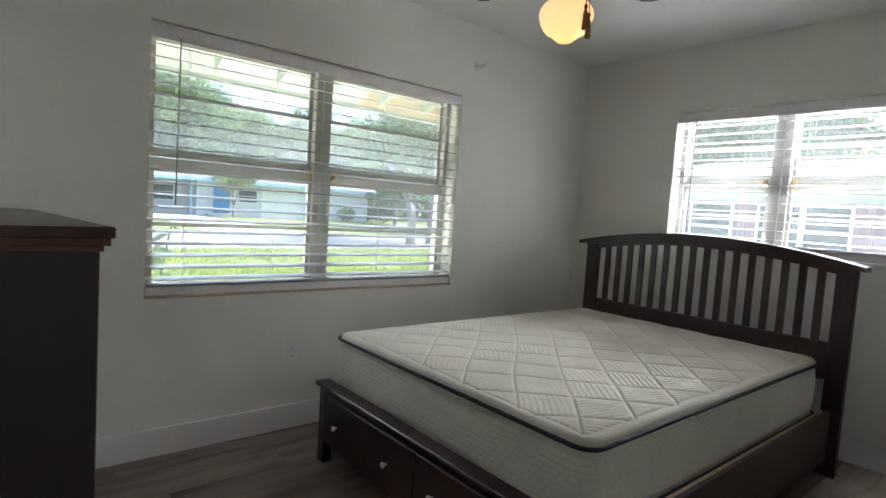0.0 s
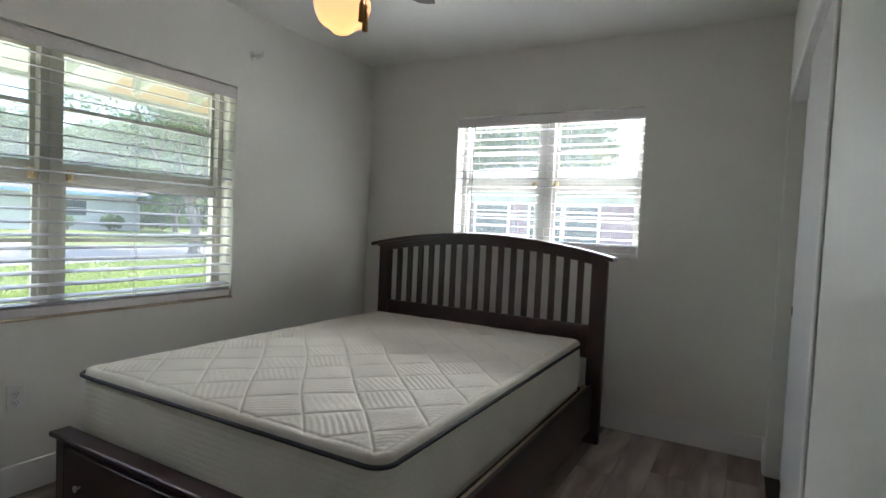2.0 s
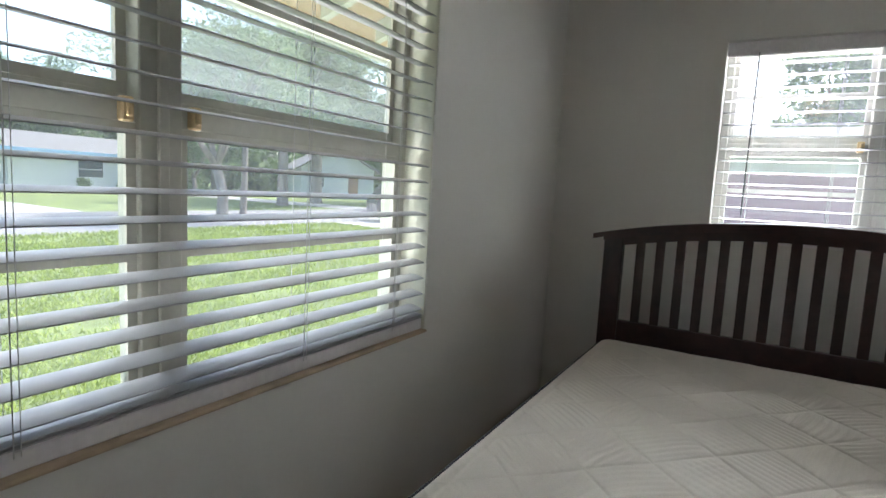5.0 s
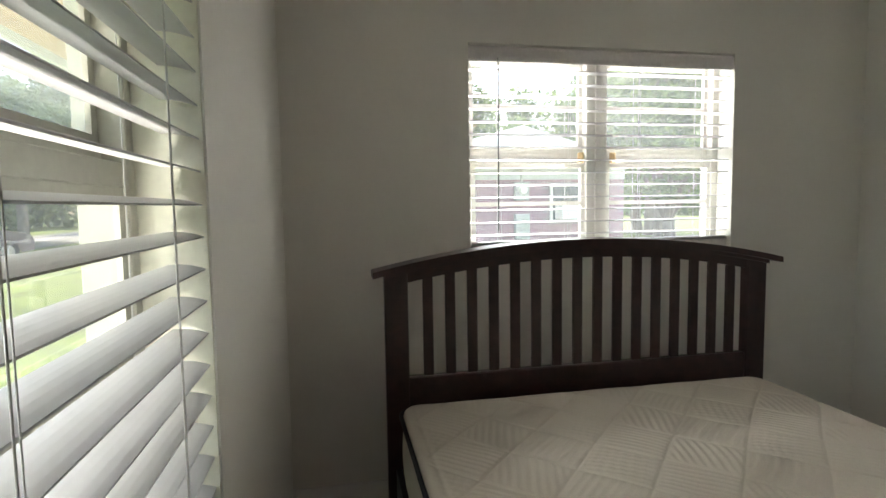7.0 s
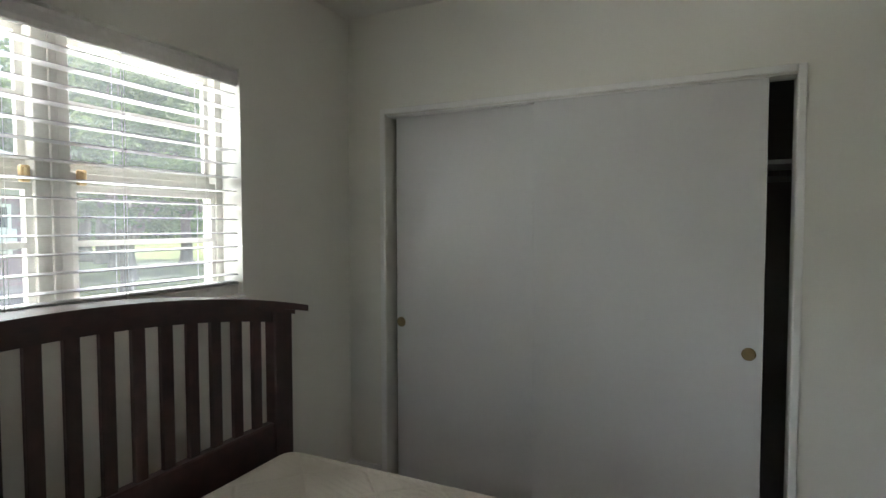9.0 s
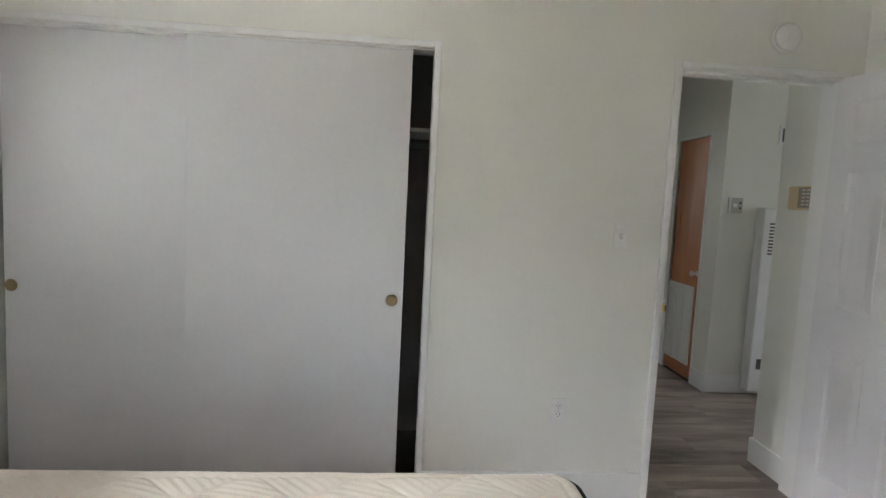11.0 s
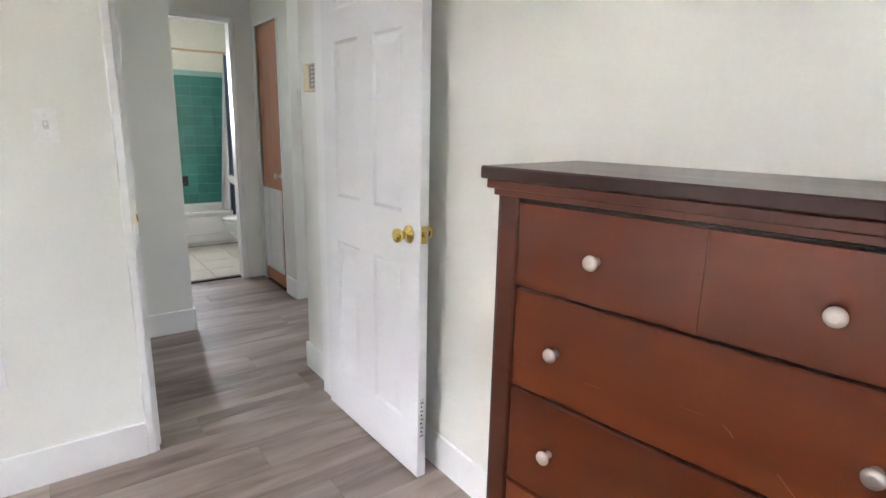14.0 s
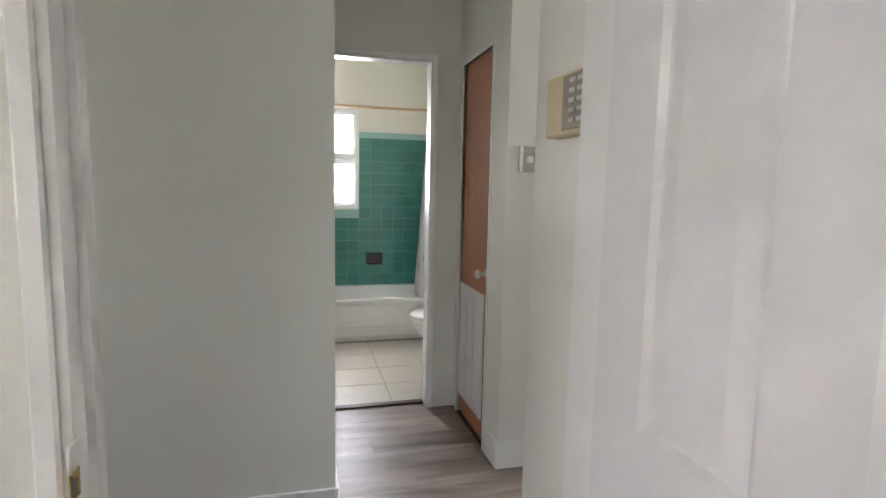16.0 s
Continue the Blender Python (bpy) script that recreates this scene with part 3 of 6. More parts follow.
solid("trim", boxes((-0.325, -0.309, -2.262, -2.24, 0, 2.02), (-0.325, -0.309, -1.765, -1.745, 0, 2.02), (-0.325, -0.309, -2.24, -1.765, 2.0, 2.02)), M_TRIM, "narrow white casing round the wooden door", "trim")
solid("trim", boxes((-0.152, -0.142, -2.42, -2.32, 0, 2.03), (0.41, 0.42, -2.42, -2.32, 0, 2.03), (-0.142, 0.41, -2.42, -2.32, 2.02, 2.03)), M_TRIM, "white bathroom door jamb", "trim")
solid("trim", boxes((-0.142, 0.41, -2.43, -2.38, 0, 0.012), bev=0.003), M_ESPRESSO, "dark metal threshold strip in the bathroom doorway", "trim")

strike = thing("strike_plate", (DOOR[1] - 0.012, 0.012, 0.94), "brass strike plate set in the white door jamb", "strike plate")
for za, zb in ((0.020, 0.058), (-0.058, -0.020)):
    part("plate_end", boxes((-0.004, 0, -0.022, 0.012, za, zb), bev=0.0015), M_TRIM, strike, "white overpainted end of the plate")
part("latch_bed", boxes((-0.002, 0, -0.022, 0.006, -0.020, 0.020)), M_BRASS, strike, "bare brass middle")
part("latch_hole", boxes((-0.005, -0.0035, -0.006, 0.010, -0.012, 0.012)), M_SLOT, strike)


# ---- windows ----
def window(name, axis, a0, a1, z0, z1, depth, mull, rail, muntins, label, alu, frosted=False):
    """Single-hung sashes side by side. axis: 'y' for a window in a wall that runs along x."""
    ob = thing(name, (0, 0, 0), label, "window", kind="structure")
    def bx(bm, u0, u1, w0, w1, q0, q1, bev=0.0):
        if axis == "y":
            box(bm, u0, u1, depth + w0, depth + w1, q0, q1, bev)
        else:
            box(bm, depth + w0, depth + w1, u0, u1, q0, q1, bev)
    bm = bmesh.new()
    f = 0.035
    bx(bm, a0, a1, -0.035, 0.05, z0, z0 + f, 0.002)
    bx(bm, a0, a1, -0.035, 0.05, z1 - f, z1, 0.002)
    bx(bm, a0, a0 + f, -0.035, 0.05, z0 + f, z1 - f, 0.002)
    bx(bm, a1 - f, a1, -0.035, 0.05, z0 + f, z1 - f, 0.002)
    part("window_frame", bm, alu, ob)
    bays = [(a0 + f, a1 - f)]
    if mull:
        bm = bmesh.new()
        bx(bm, mull[0], mull[1], -0.04, 0.05, z0 + f, z1 - f, 0.003)
        bx(bm, (mull[0] + mull[1]) / 2 - 0.012, (mull[0] + mull[1]) / 2 + 0.012, -0.052, -0.041, z0 + f, z1 - f, 0.002)
        part("mullion", bm, alu, ob)
        bays = [(a0 + f, mull[0]), (mull[1], a1 - f)]
    for b0, b1 in bays:
        bm = bmesh.new()
        bx(bm, b0, b1, -0.03, 0.0, rail - 0.03, rail + 0.012, 0.002)
        bx(bm, b0, b1, 0.004, 0.035, rail - 0.005, rail + 0.035, 0.002)
        part("meeting_rail", bm, alu, ob)
        for lo, hi, off, mz in ((z0 + f, rail - 0.03, -0.026, muntins[0]), (rail + 0.035, z1 - f, 0.008, muntins[1])):
            bm = bmesh.new()
            bx(bm, b0, b0 + 0.022, off, off + 0.02, lo, hi)
            bx(bm, b1 - 0.022, b1, off, off + 0.02, lo, hi)
            bx(bm, b0 + 0.022, b1 - 0.022, off, off + 0.02, lo, lo + 0.022)
            bx(bm, b0 + 0.022, b1 - 0.022, off, off + 0.02, hi - 0.022, hi)
            if mz:
                bx(bm, b0 + 0.022, b1 - 0.022, off, off + 0.02, mz - 0.010, mz + 0.010)
            part("sash", bm, alu, ob)
            bm = bmesh.new()
            bx(bm, b0 + 0.02, b1 - 0.02, off + 0.008, off + 0.012, lo + 0.02, hi - 0.02)
            part("pane", bm, M_FROST if frosted else ((M_GLASS if lo > rail else M_GLASS_LOW) if axis == "y" else M_GLASS_CLEAR), ob, shadow=False)
        if mull:
            c = b1 - 0.03 if b0 < mull[0] else b0 + 0.03
            bm = bmesh.new()
            bx(bm, c - 0.014, c + 0.014, -0.052, -0.031, rail - 0.03, rail + 0.022, 0.004)
            bx(bm, c - 0.006, c + 0.006, -0.062, -0.050, rail - 0.02, rail + 0.014, 0.003)
            part("sash_lock", bm, M_BRASSOLD, ob, "old cream and brass sash lock")
    return ob


window("window_1", "y", W1[0], W1[1], W1[2], W1[3], 3.105, (1.685, 1.785), 1.455, (1.135, 1.78), "wide grey-beige aluminium window with four sashes behind a blind", M_ALU)
window("window_2", "x", W2[0], W2[1], W2[2], W2[3], 4.205, (1.40, 1.51), 1.615, (1.39, 1.86), "pale aluminium window with four sashes above the bed", M_ALUW)
window("window_3", "y", BW[0], BW[1], BW[2], BW[3], -4.54, None, 1.57, (None, None), "small white bathroom window with frosted panes", M_TRIM, True)
solid("window_sill", boxes((W1[0], W1[1], NORTH - 0.012, 3.07, W1[2] - 0.003, W1[2] + 0.008), bev=0.004), M_SILL, "worn tan window sill with flaking white paint", "window sill")
solid("window_sill", boxes((EAST - 0.018, 4.165, W2[0], W2[1], W2[2] - 0.016, W2[2] + 0.008), bev=0.004), M_TRIM, "white painted window sill above the bed", "window sill")
solid("trim", boxes((W1[0], W1[0] + 0.004, NORTH + 0.004, 3.07, W1[2] + 0.01, W1[3] - 0.004), (W1[1] - 0.004, W1[1], NORTH + 0.004, 3.07, W1[2] + 0.01, W1[3] - 0.004)), M_REVEAL, "cream painted sides of the deep window opening", "trim")


# ---- blinds ----
def blind(name, length, height, pitch, cords, wand, label, tilt):
    """Local: x along the window from its left end seen from the room, y towards the room, z from the sill."""
    ob = thing(name, (0, 0, 0), label, "window blind")
    bm = bmesh.new()
    box(bm, 0.004, length - 0.004, 0.0, 0.052, height - 0.064, height - 0.016, 0.004)
    part("headrail", bm, M_VALANCE, ob)
    bm = bmesh.new()
    prism(bm, [(0.058, height - 0.082), (0.066, height - 0.078), (0.070, height - 0.062), (0.070, height - 0.030), (0.066, height - 0.018), (0.060, height - 0.014), (0.058, height - 0.018)], 0.002, length - 0.002)
    part("valance", bm, M_VALANCE, ob, "smooth white valance")
    bm = bmesh.new()
    n = 6
    up = [((i / n - 0.5) * 0.0625 + 0.032, 0.0035 * (1 - (2 * i / n - 1) ** 2)) for i in range(n + 1)]
    outline = [(u, v + 0.0014) for u, v in up] + [(u, v - 0.0014) for u, v in reversed(up)]
    prism(bm, outline, 0.010, length - 0.010)
    me = mesh_from("slat", bm, M_SLAT_SHADED)
    z = 0.085
    rng = random.Random(4)
    while z < height - 0.085:
        s = new("slat", me)
        s.parent = ob
        s.location = (0, 0, z)
        s.rotation_euler = (radians(tilt + rng.uniform(-1.0, 1.0)), 0, 0)
        z += pitch
    for zz in (0.0445, 0.0525):
        s = new("slat", me)
        s.parent = ob
        s.location = (0, 0, zz)
    bm = bmesh.new()
    box(bm, 0.010, length - 0.010, 0.004, 0.062, 0.001, 0.042, 0.003)
    part("bottom_rail", bm, M_VALANCE, ob)
    for c in cords:
        bm = bmesh.new()
        for yy in (-0.0005, 0.0645):
            tube(bm, [(c, yy, 0.03), (c, yy, height - 0.07)], 0.0009, 5)
        tube(bm, [(c + 0.012, 0.066, 0.03), (c + 0.010, 0.066, height - 0.07)], 0.0012, 5)
        part("ladder_cord", bm, M_CORD, ob)
    if wand:
        bm = bmesh.new()
        tube(bm, [(wand[0], 0.068, height - 0.07), (wand[0], 0.074, height - 0.10), (wand[0] + 0.004, 0.076, height - wand[1])], 0.0032, 6)
        part("wand", bm, M_WAND, ob, "thin clear tilt wand")
    return ob


L1, L2 = W1[1] - W1[0], W2[1] - W2[0]
b1 = blind("window_blind", L1, W1[3] - W1[2], 0.0585, (0.19, 0.61, 1.29, 1.73), (L1 - 0.13, 0.86), "white faux-wood blind with open slats in the wide window", -9)
b1.matrix_world = pose(W1[1], NORTH + 0.072, W1[2] + 0.008, 0, 0, 180)
b2 = blind("window_blind", L2, W2[3] - W2[2], 0.0585, (0.16, 0.50, 0.86, 1.20), (L2 - 0.14, 0.85), "white faux-wood blind with open slats in the window above the bed", 0)
b2.matrix_world = pose(EAST + 0.078, W2[0], W2[2] + 0.008, 0, 0, 90)


# ---- bed ----
BED = (1.44, 1.71, 0)
bed = thing("bed", BED, "dark espresso wooden bed with arched slatted headboard and footboard drawers", "bed")

def hb_top(y):
    return 1.128 + 0.102 * (1 - ((y - 1.715) / 0.88) ** 2)

HBX = 3.70
for y0, y1 in ((0.880, 0.974), (2.465, 2.555)):
    bm = bmesh.new()
    box(bm, HBX, HBX + 0.05, y0, y1, 0, hb_top((y0 + y1) / 2) - 0.004, bev=0.004)
    part("post", bm, M_ESPRESSO, bed, world=True)
bm = bmesh.new()
n = 40
ys = [0.840 + (2.600 - 0.840) * i / n for i in range(n + 1)]
outline = [(y, hb_top(y) + 0.016) for y in ys] + [(y, hb_top(y) - 0.008) for y in reversed(ys)]
prism(bm, outline, HBX - 0.045, HBX + 0.075)
outline = [(y, hb_top(y) - 0.008) for y in ys[1:-1]] + [(y, hb_top(y) - 0.024) for y in reversed(ys[1:-1])]
prism(bm, outline, HBX - 0.018, HBX + 0.062)
part("top_cap", bm, M_ESPRESSO, bed, "arched overhanging cap", world=True)
bm = bmesh.new()
ys = [0.974 + (2.465 - 0.974) * i / n for i in range(n + 1)]
prism(bm, [(y, hb_top(y) - 0.024) for y in ys] + [(y, hb_top(y) - 0.062) for y in reversed(ys)], HBX + 0.008, HBX + 0.042)
part("arched_rail", bm, M_ESPRESSO, bed, world=True)
part("lower_rail", boxes((HBX + 0.006, HBX + 0.044, 0.974, 2.465, 0.52, 0.722), bev=0.004), M_ESPRESSO, bed, world=True)
part("bottom_rail", boxes((HBX + 0.006, HBX + 0.044, 0.974, 2.465, 0.12, 0.32), bev=0.004), M_ESPRESSO, bed, world=True)
gap = (2.465 - 0.974 - 0.01 - 16 * 0.0395) / 17
for i in range(16):
    y = 0.974 + gap * (i + 1) + 0.0395 * i
    part("slat", boxes((HBX + 0.016, HBX + 0.034, y, y + 0.0395, 0.722, hb_top(y + 0.02) - 0.06), bev=0.002), M_ESPRESSO, bed, world=True)
for y0, y1 in ((0.925, 0.950), (2.50, 2.525)):
    part("side_rail", boxes((1.553, HBX, y0, y1, 0.09, 0.362), bev=0.003), M_ESPRESSO, bed, world=True)
part("side_ledge", boxes((1.553, HBX - 0.01, 0.950, 0.992, 0.332, 0.356), bev=0.003), M_RAW, bed, "bare pine ledge inside the side rail", world=True)
part("side_ledge", boxes((1.553, HBX - 0.01, 2.465, 2.50, 0.332, 0.356), bev=0.003), M_RAW, bed, "bare pine ledge inside the side rail", world=True)
part("slat_deck", boxes((1.553, HBX - 0.01, 0.992, 2.465, 0.30, 0.343)), M_RAW, bed, "bare boards under the mattress", world=True)
# footboard with two drawers
for y0, y1 in ((0.905, 0.965), (2.455, 2.515)):
    bm = bmesh.new()
    box(bm, 1.510, 1.558, y0, y1, 0, 0.378, bev=0.003)
    part("foot_post", bm, M_ESPRESSO, bed, world=True)
bm = bmesh.new()
box(bm, 1.496, 1.576, 0.875, 2.545, 0.378, 0.400, bev=0.005)
part("foot_cap", bm, M_ESPRESSO, bed, "overhanging cap of the footboard", world=True)
part("foot_panel", boxes((1.523, 1.553, 0.965, 2.455, 0.10, 0.378)), M_ESPRESSO, bed, world=True)
for y0, y1 in ((0.975, 1.705), (1.715, 2.445)):
    d = part("drawer", boxes((1.506, 1.523, y0, y1, 0.115, 0.350), bev=0.003), M_ESPRESSO, bed, world=True)
    for yy in (y0 + 0.18, y1 - 0.12):
        part("knob", lathe(bmesh.new(), [(0.005, 0), (0.005, -0.010), (0.012, -0.016), (0.013, -0.022), (0.006, -0.026)], 14, "x", (1.506, yy, 0.228)), M_NICKEL, d, "small nickel knob", world=True)

# ---- mattress ----
MX, MY = 1.585, 1.745
MLEN, MWID = 2.045, 1.525
mattress = thing("mattress", (MX, MY, 0), "white quilted mattress with navy piping and yellow stains, on the bed", "mattress")


def rounded(p, hx, hy, r):
    """A point of a box hx by hy, drawn in to round corners."""
    x, y = p
    dx, dy = abs(x) - (hx - r), abs(y) - (hy - r)
    if dx > 0 and dy > 0:
        big, length = max(dx, dy), math.hypot(dx, dy)
        s = big / length
        x = math.copysign(hx - r + dx * s, x)
        y = math.copysign(hy - r + dy * s, y)
    return x, y


def quilt(x, y, edge):
    """Height of the quilted top: stitched squares set on edge, each with its own ripples; x counts from the foot."""
    s = 0.272
    bend = 0.10 * noise.noise(Vector((x * 2.1, y * 2.1, 11)))
    u, v = (0.95 * x + y - 0.072) / s + bend, (0.95 * x - y + 0.072) / s - bend
    fu, fv = abs(u - round(u)), abs(v - round(v))
    seam = max(math.exp(-(fu / 0.022) ** 2), math.exp(-(fv / 0.022) ** 2))
    cu, cv = u - math.floor(u) - 0.5, v - math.floor(v) - 0.5
    puff = (1 - (2 * cu) ** 4) * (1 - (2 * cv) ** 4)
    h = 0.0040 * puff - 0.0034 * seam
    wob = noise.noise(Vector((x * 5, y * 5, 0)))
    kind = (3 * math.floor(u) + 5 * math.floor(v)) % 4
    if kind == 0:
        rip = math.sin((x - 0.9 * y) * 205 + 3 * wob)
    elif kind == 1:
        rip = math.sin((0.3 * x + y) * 240 + 4 * wob)
    elif kind == 2:
        rip = math.sin((x + 0.9 * y) * 190 + 3 * wob)
    else:
        rip = math.sin((x + 0.2 * y) * 170 + 4 * wob) * math.sin((y - 0.2 * x) * 170 + 3 * wob)
    fade = min(1.0, max(0.25, 0.62 + 0.9 * noise.noise(Vector((x * 1.7, y * 1.7, 7)))))
    h += 0.0016 * fade * rip * min(1, puff * 1.6)
    h += 0.009 * noise.noise(Vector((x * 1.6, y * 1.6, 3))) + 0.003 * noise.noise(Vector((x * 7, y * 7, 5)))
    return h * min(1, edge / 0.05)


def mattress_top(z0, z1):
    nx, ny = 560, 420
    hx, hy, r = MLEN / 2, MWID / 2, 0.065
    verts, faces = [], []
    for i in range(nx + 1):
        for j in range(ny + 1):
            px, py = (2 * i / nx - 1) * hx, (2 * j / ny - 1) * hy
            x, y = rounded((px, py), hx, hy, r)
            edge = min(hx - abs(px), hy - abs(py))
            fall = min(1, edge / 0.022)
            z = z0 + (z1 - z0) * math.sqrt(1 - (1 - fall) ** 2) + quilt(x + hx, y, edge)
            z += -0.006 * (math.exp(-((edge - 0.042) / 0.008) ** 2)) * 0.6
            if i == 0 or j == 0 or i == nx or j == ny:
                z = z0
            verts.append((x + hx, y, z))
    for i in range(nx):
        for j in range(ny):
            a = i * (ny + 1) + j
            faces.append((a, a + ny + 1, a + ny + 2, a + 1))
    me = bpy.data.meshes.new("quilted_top")
    me.from_pydata(verts, [], faces)
    me.polygons.foreach_set("use_smooth", [True] * len(faces))
    me.materials.append(M_TOP)
    ob = new("quilted_top", me)
    ob.parent = mattress
    return ob


mattress_top(0.622, 0.645)


def border_loop(inset=0.0, n=8, r=0.065):
    hx, hy = MLEN / 2 - inset, MWID / 2 - inset
    pts = []
    for cx, cy, a0 in ((hx - r, hy - r, 0), (-hx + r, hy - r, 90), (-hx + r, -hy + r, 180), (hx - r, -hy + r, 270)):
        for k in range(n + 1):
            a = radians(a0 + 90 * k / n)
            pts.append((cx + r * math.cos(a) + MLEN / 2, cy + r * math.sin(a)))
    out = []
    m = len(pts)
    for i in range(m):
        a, b = pts[i], pts[(i + 1) % m]
        steps = max(1, int(math.dist(a, b) / 0.06))
        for k in range(steps):
            out.append((a[0] + (b[0] - a[0]) * k / steps, a[1] + (b[1] - a[1]) * k / steps))
    return out


bm = bmesh.new()
rings = []
for k in range(9):
    f = k / 8
    z = 0.354 + (0.617 - 0.354) * f
    bulge = 0.010 * math.sin(math.pi * f)
    k1, k2 = 1 + (bulge - 0.004) / (MLEN / 2), 1 + (bulge - 0.004) / (MWID / 2)
    loop = [((x - MLEN / 2) * k1 + MLEN / 2, y * k2) for x, y in border_loop()]
    rings.append([bm.verts.new((x, y, z + 0.004 * noise.noise(Vector((x * 2, y * 2, f))))) for x, y in loop])
for a, b in zip(rings, rings[1:]):
    m = len(a)
    for i in range(m):
        f = bm.faces.new((a[i], a[(i + 1) % m], b[(i + 1) % m], b[i]))
        f.smooth = True
bm.faces.new(rings[0][::-1])
part("border", bm, M_SIDE, mattress, "cream stretch border with a woven block pattern")
for z in (0.621, 0.352):
    bm = bmesh.new()
    tube(bm, [(x, y, z + 0.003 * noise.noise(Vector((x * 3, y * 3, 1)))) for x, y in border_loop(-0.008)], 0.008, 8, closed=True)
    part("piping", bm, M_PIPE, mattress, "navy piping")
part("vent_eyelet", lathe(bmesh.new(), [(0.0, 0.0), (0.011, 0.0), (0.012, 0.004), (0.006, 0.004)], 12, "z", (1.70, 0.70, 0.632)), M_GREYBOX, mattress, "small grey mark near the head")

# ---- chest of drawers ----
chest = thing("chest_of_drawers", (0.41, 1.8335, 0), "tall cherry-stained chest of drawers with nickel knobs against the wall", "chest of drawers")
CY0, CY1, CF = 1.4545, 2.2125, 0.41
part("top", boxes((0.10, 0.430, CY0 - 0.034, CY1 + 0.030, 1.190, 1.214), bev=0.003), M_CHERRY_TOP_SHADED, chest, "overhanging top board", world=True)
for o, za, zb in ((0.015, 1.173, 1.190), (0.005, 1.160, 1.173)):
    part("moulding", boxes((0.11, CF + o, CY0 - o - 0.006, CY1 + o, za, zb), bev=0.002), M_CHERRY, chest, "stepped moulding under the top", world=True)
for y0, y1 in ((CY0, CY0 + 0.044), (CY1 - 0.044, CY1)):
    part("front_stile", boxes((CF - 0.045, CF, y0, y1, 0, 1.160), bev=0.003), M_CHERRY, chest, world=True)
    part("rear_stile", boxes((0.11, 0.15, y0, y1, 0, 1.160), bev=0.003), M_CHERRY_SHADED, chest, world=True)
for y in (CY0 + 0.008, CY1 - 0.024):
    part("side_panel", boxes((0.15, CF - 0.045, y, y + 0.016, 0.10, 1.160)), M_CHERRY_SHADED, chest, world=True)
# added sheet, its dark colour paints the side turned from the windows
part("side_facing", boxes((0.11, CF - 0.004, CY0 - 0.004, CY0 - 0.0005, 0, 1.160)), M_CHERRY_SHADED, chest, "thin sheet coloured near black for the shaded side", world=True)
part("back_panel", boxes((0.112, 0.122, CY0 + 0.044, CY1 - 0.044, 0.10, 1.160)), M_CHERRY, chest, world=True)
# near-black filling paints the shade in the gaps between drawers
part("carcase", boxes((0.122, CF - 0.022, CY0 + 0.044, CY1 - 0.044, 0.11, 1.155)), M_JOINT, chest, "solid block coloured dark for the shade behind the drawer fronts", world=True)
part("plinth_rail", boxes((CF - 0.03, CF - 0.003, CY0 + 0.044, CY1 - 0.044, 0.07, 0.155), bev=0.003), M_CHERRY, chest, world=True)
rows = [(1.152, 0.992), (0.988, 0.790), (0.786, 0.583), (0.579, 0.372), (0.368, 0.160)]
for i, (zt, zb) in enumerate(rows):
    bm = bmesh.new()
    if i == 0:
        mid = 1.838
        box(bm, CF - 0.020, CF - 0.002, CY0 + 0.048, mid - 0.0003, zb + 0.003, zt, 0.0008)
        box(bm, CF - 0.020, CF - 0.002, mid + 0.0003, CY1 - 0.048, zb + 0.003, zt, 0.0008)
    else:
        box(bm, CF - 0.020, CF - 0.002, CY0 + 0.048, CY1 - 0.048, zb + 0.003, zt, 0.0025)
    d = part("drawer", bm, M_CHERRY_FRONT_LIT, chest, "false double front of the top drawer" if i == 0 else "", world=True)
    for yy in ((1.668, 2.000) if i == 0 else (1.602, 2.065)):
        part("knob", lathe(bmesh.new(), [(0.0075, -0.002), (0.006, 0.004), (0.0055, 0.010), (0.0115, 0.014), (0.0135, 0.018), (0.0125, 0.022), (0.006, 0.0245)], 20, "x", (CF, yy, (zt + zb) / 2)), M_NICKEL, d, "round brushed nickel knob", world=True)

for (ya, za), (yb, zb) in (((1.890, 0.875), (1.907, 0.860)), ((1.966, 0.834), (2.020, 0.779))):
    bm = bmesh.new()
    tube(bm, [(CF - 0.0016, ya, za), (CF - 0.0014, (ya + yb) / 2 + 0.002, (za + zb) / 2), (CF - 0.0016, yb, zb)], 0.0008, 5)
    part("scratch", bm, M_SCRATCH, chest, "pale scratch across a drawer front", world=True)
chest.matrix_world = pose(0.367, 1.831, 0, 0, 0, 7.5)

# ---- bedroom door leaf ----
leaf = thing("door_1", (0.112, 0.004, 0), "white six-panel door standing open against the wall, with brass knobs", "door", kind="structure")
LW, LH, LT = 0.722, 2.018, 0.035

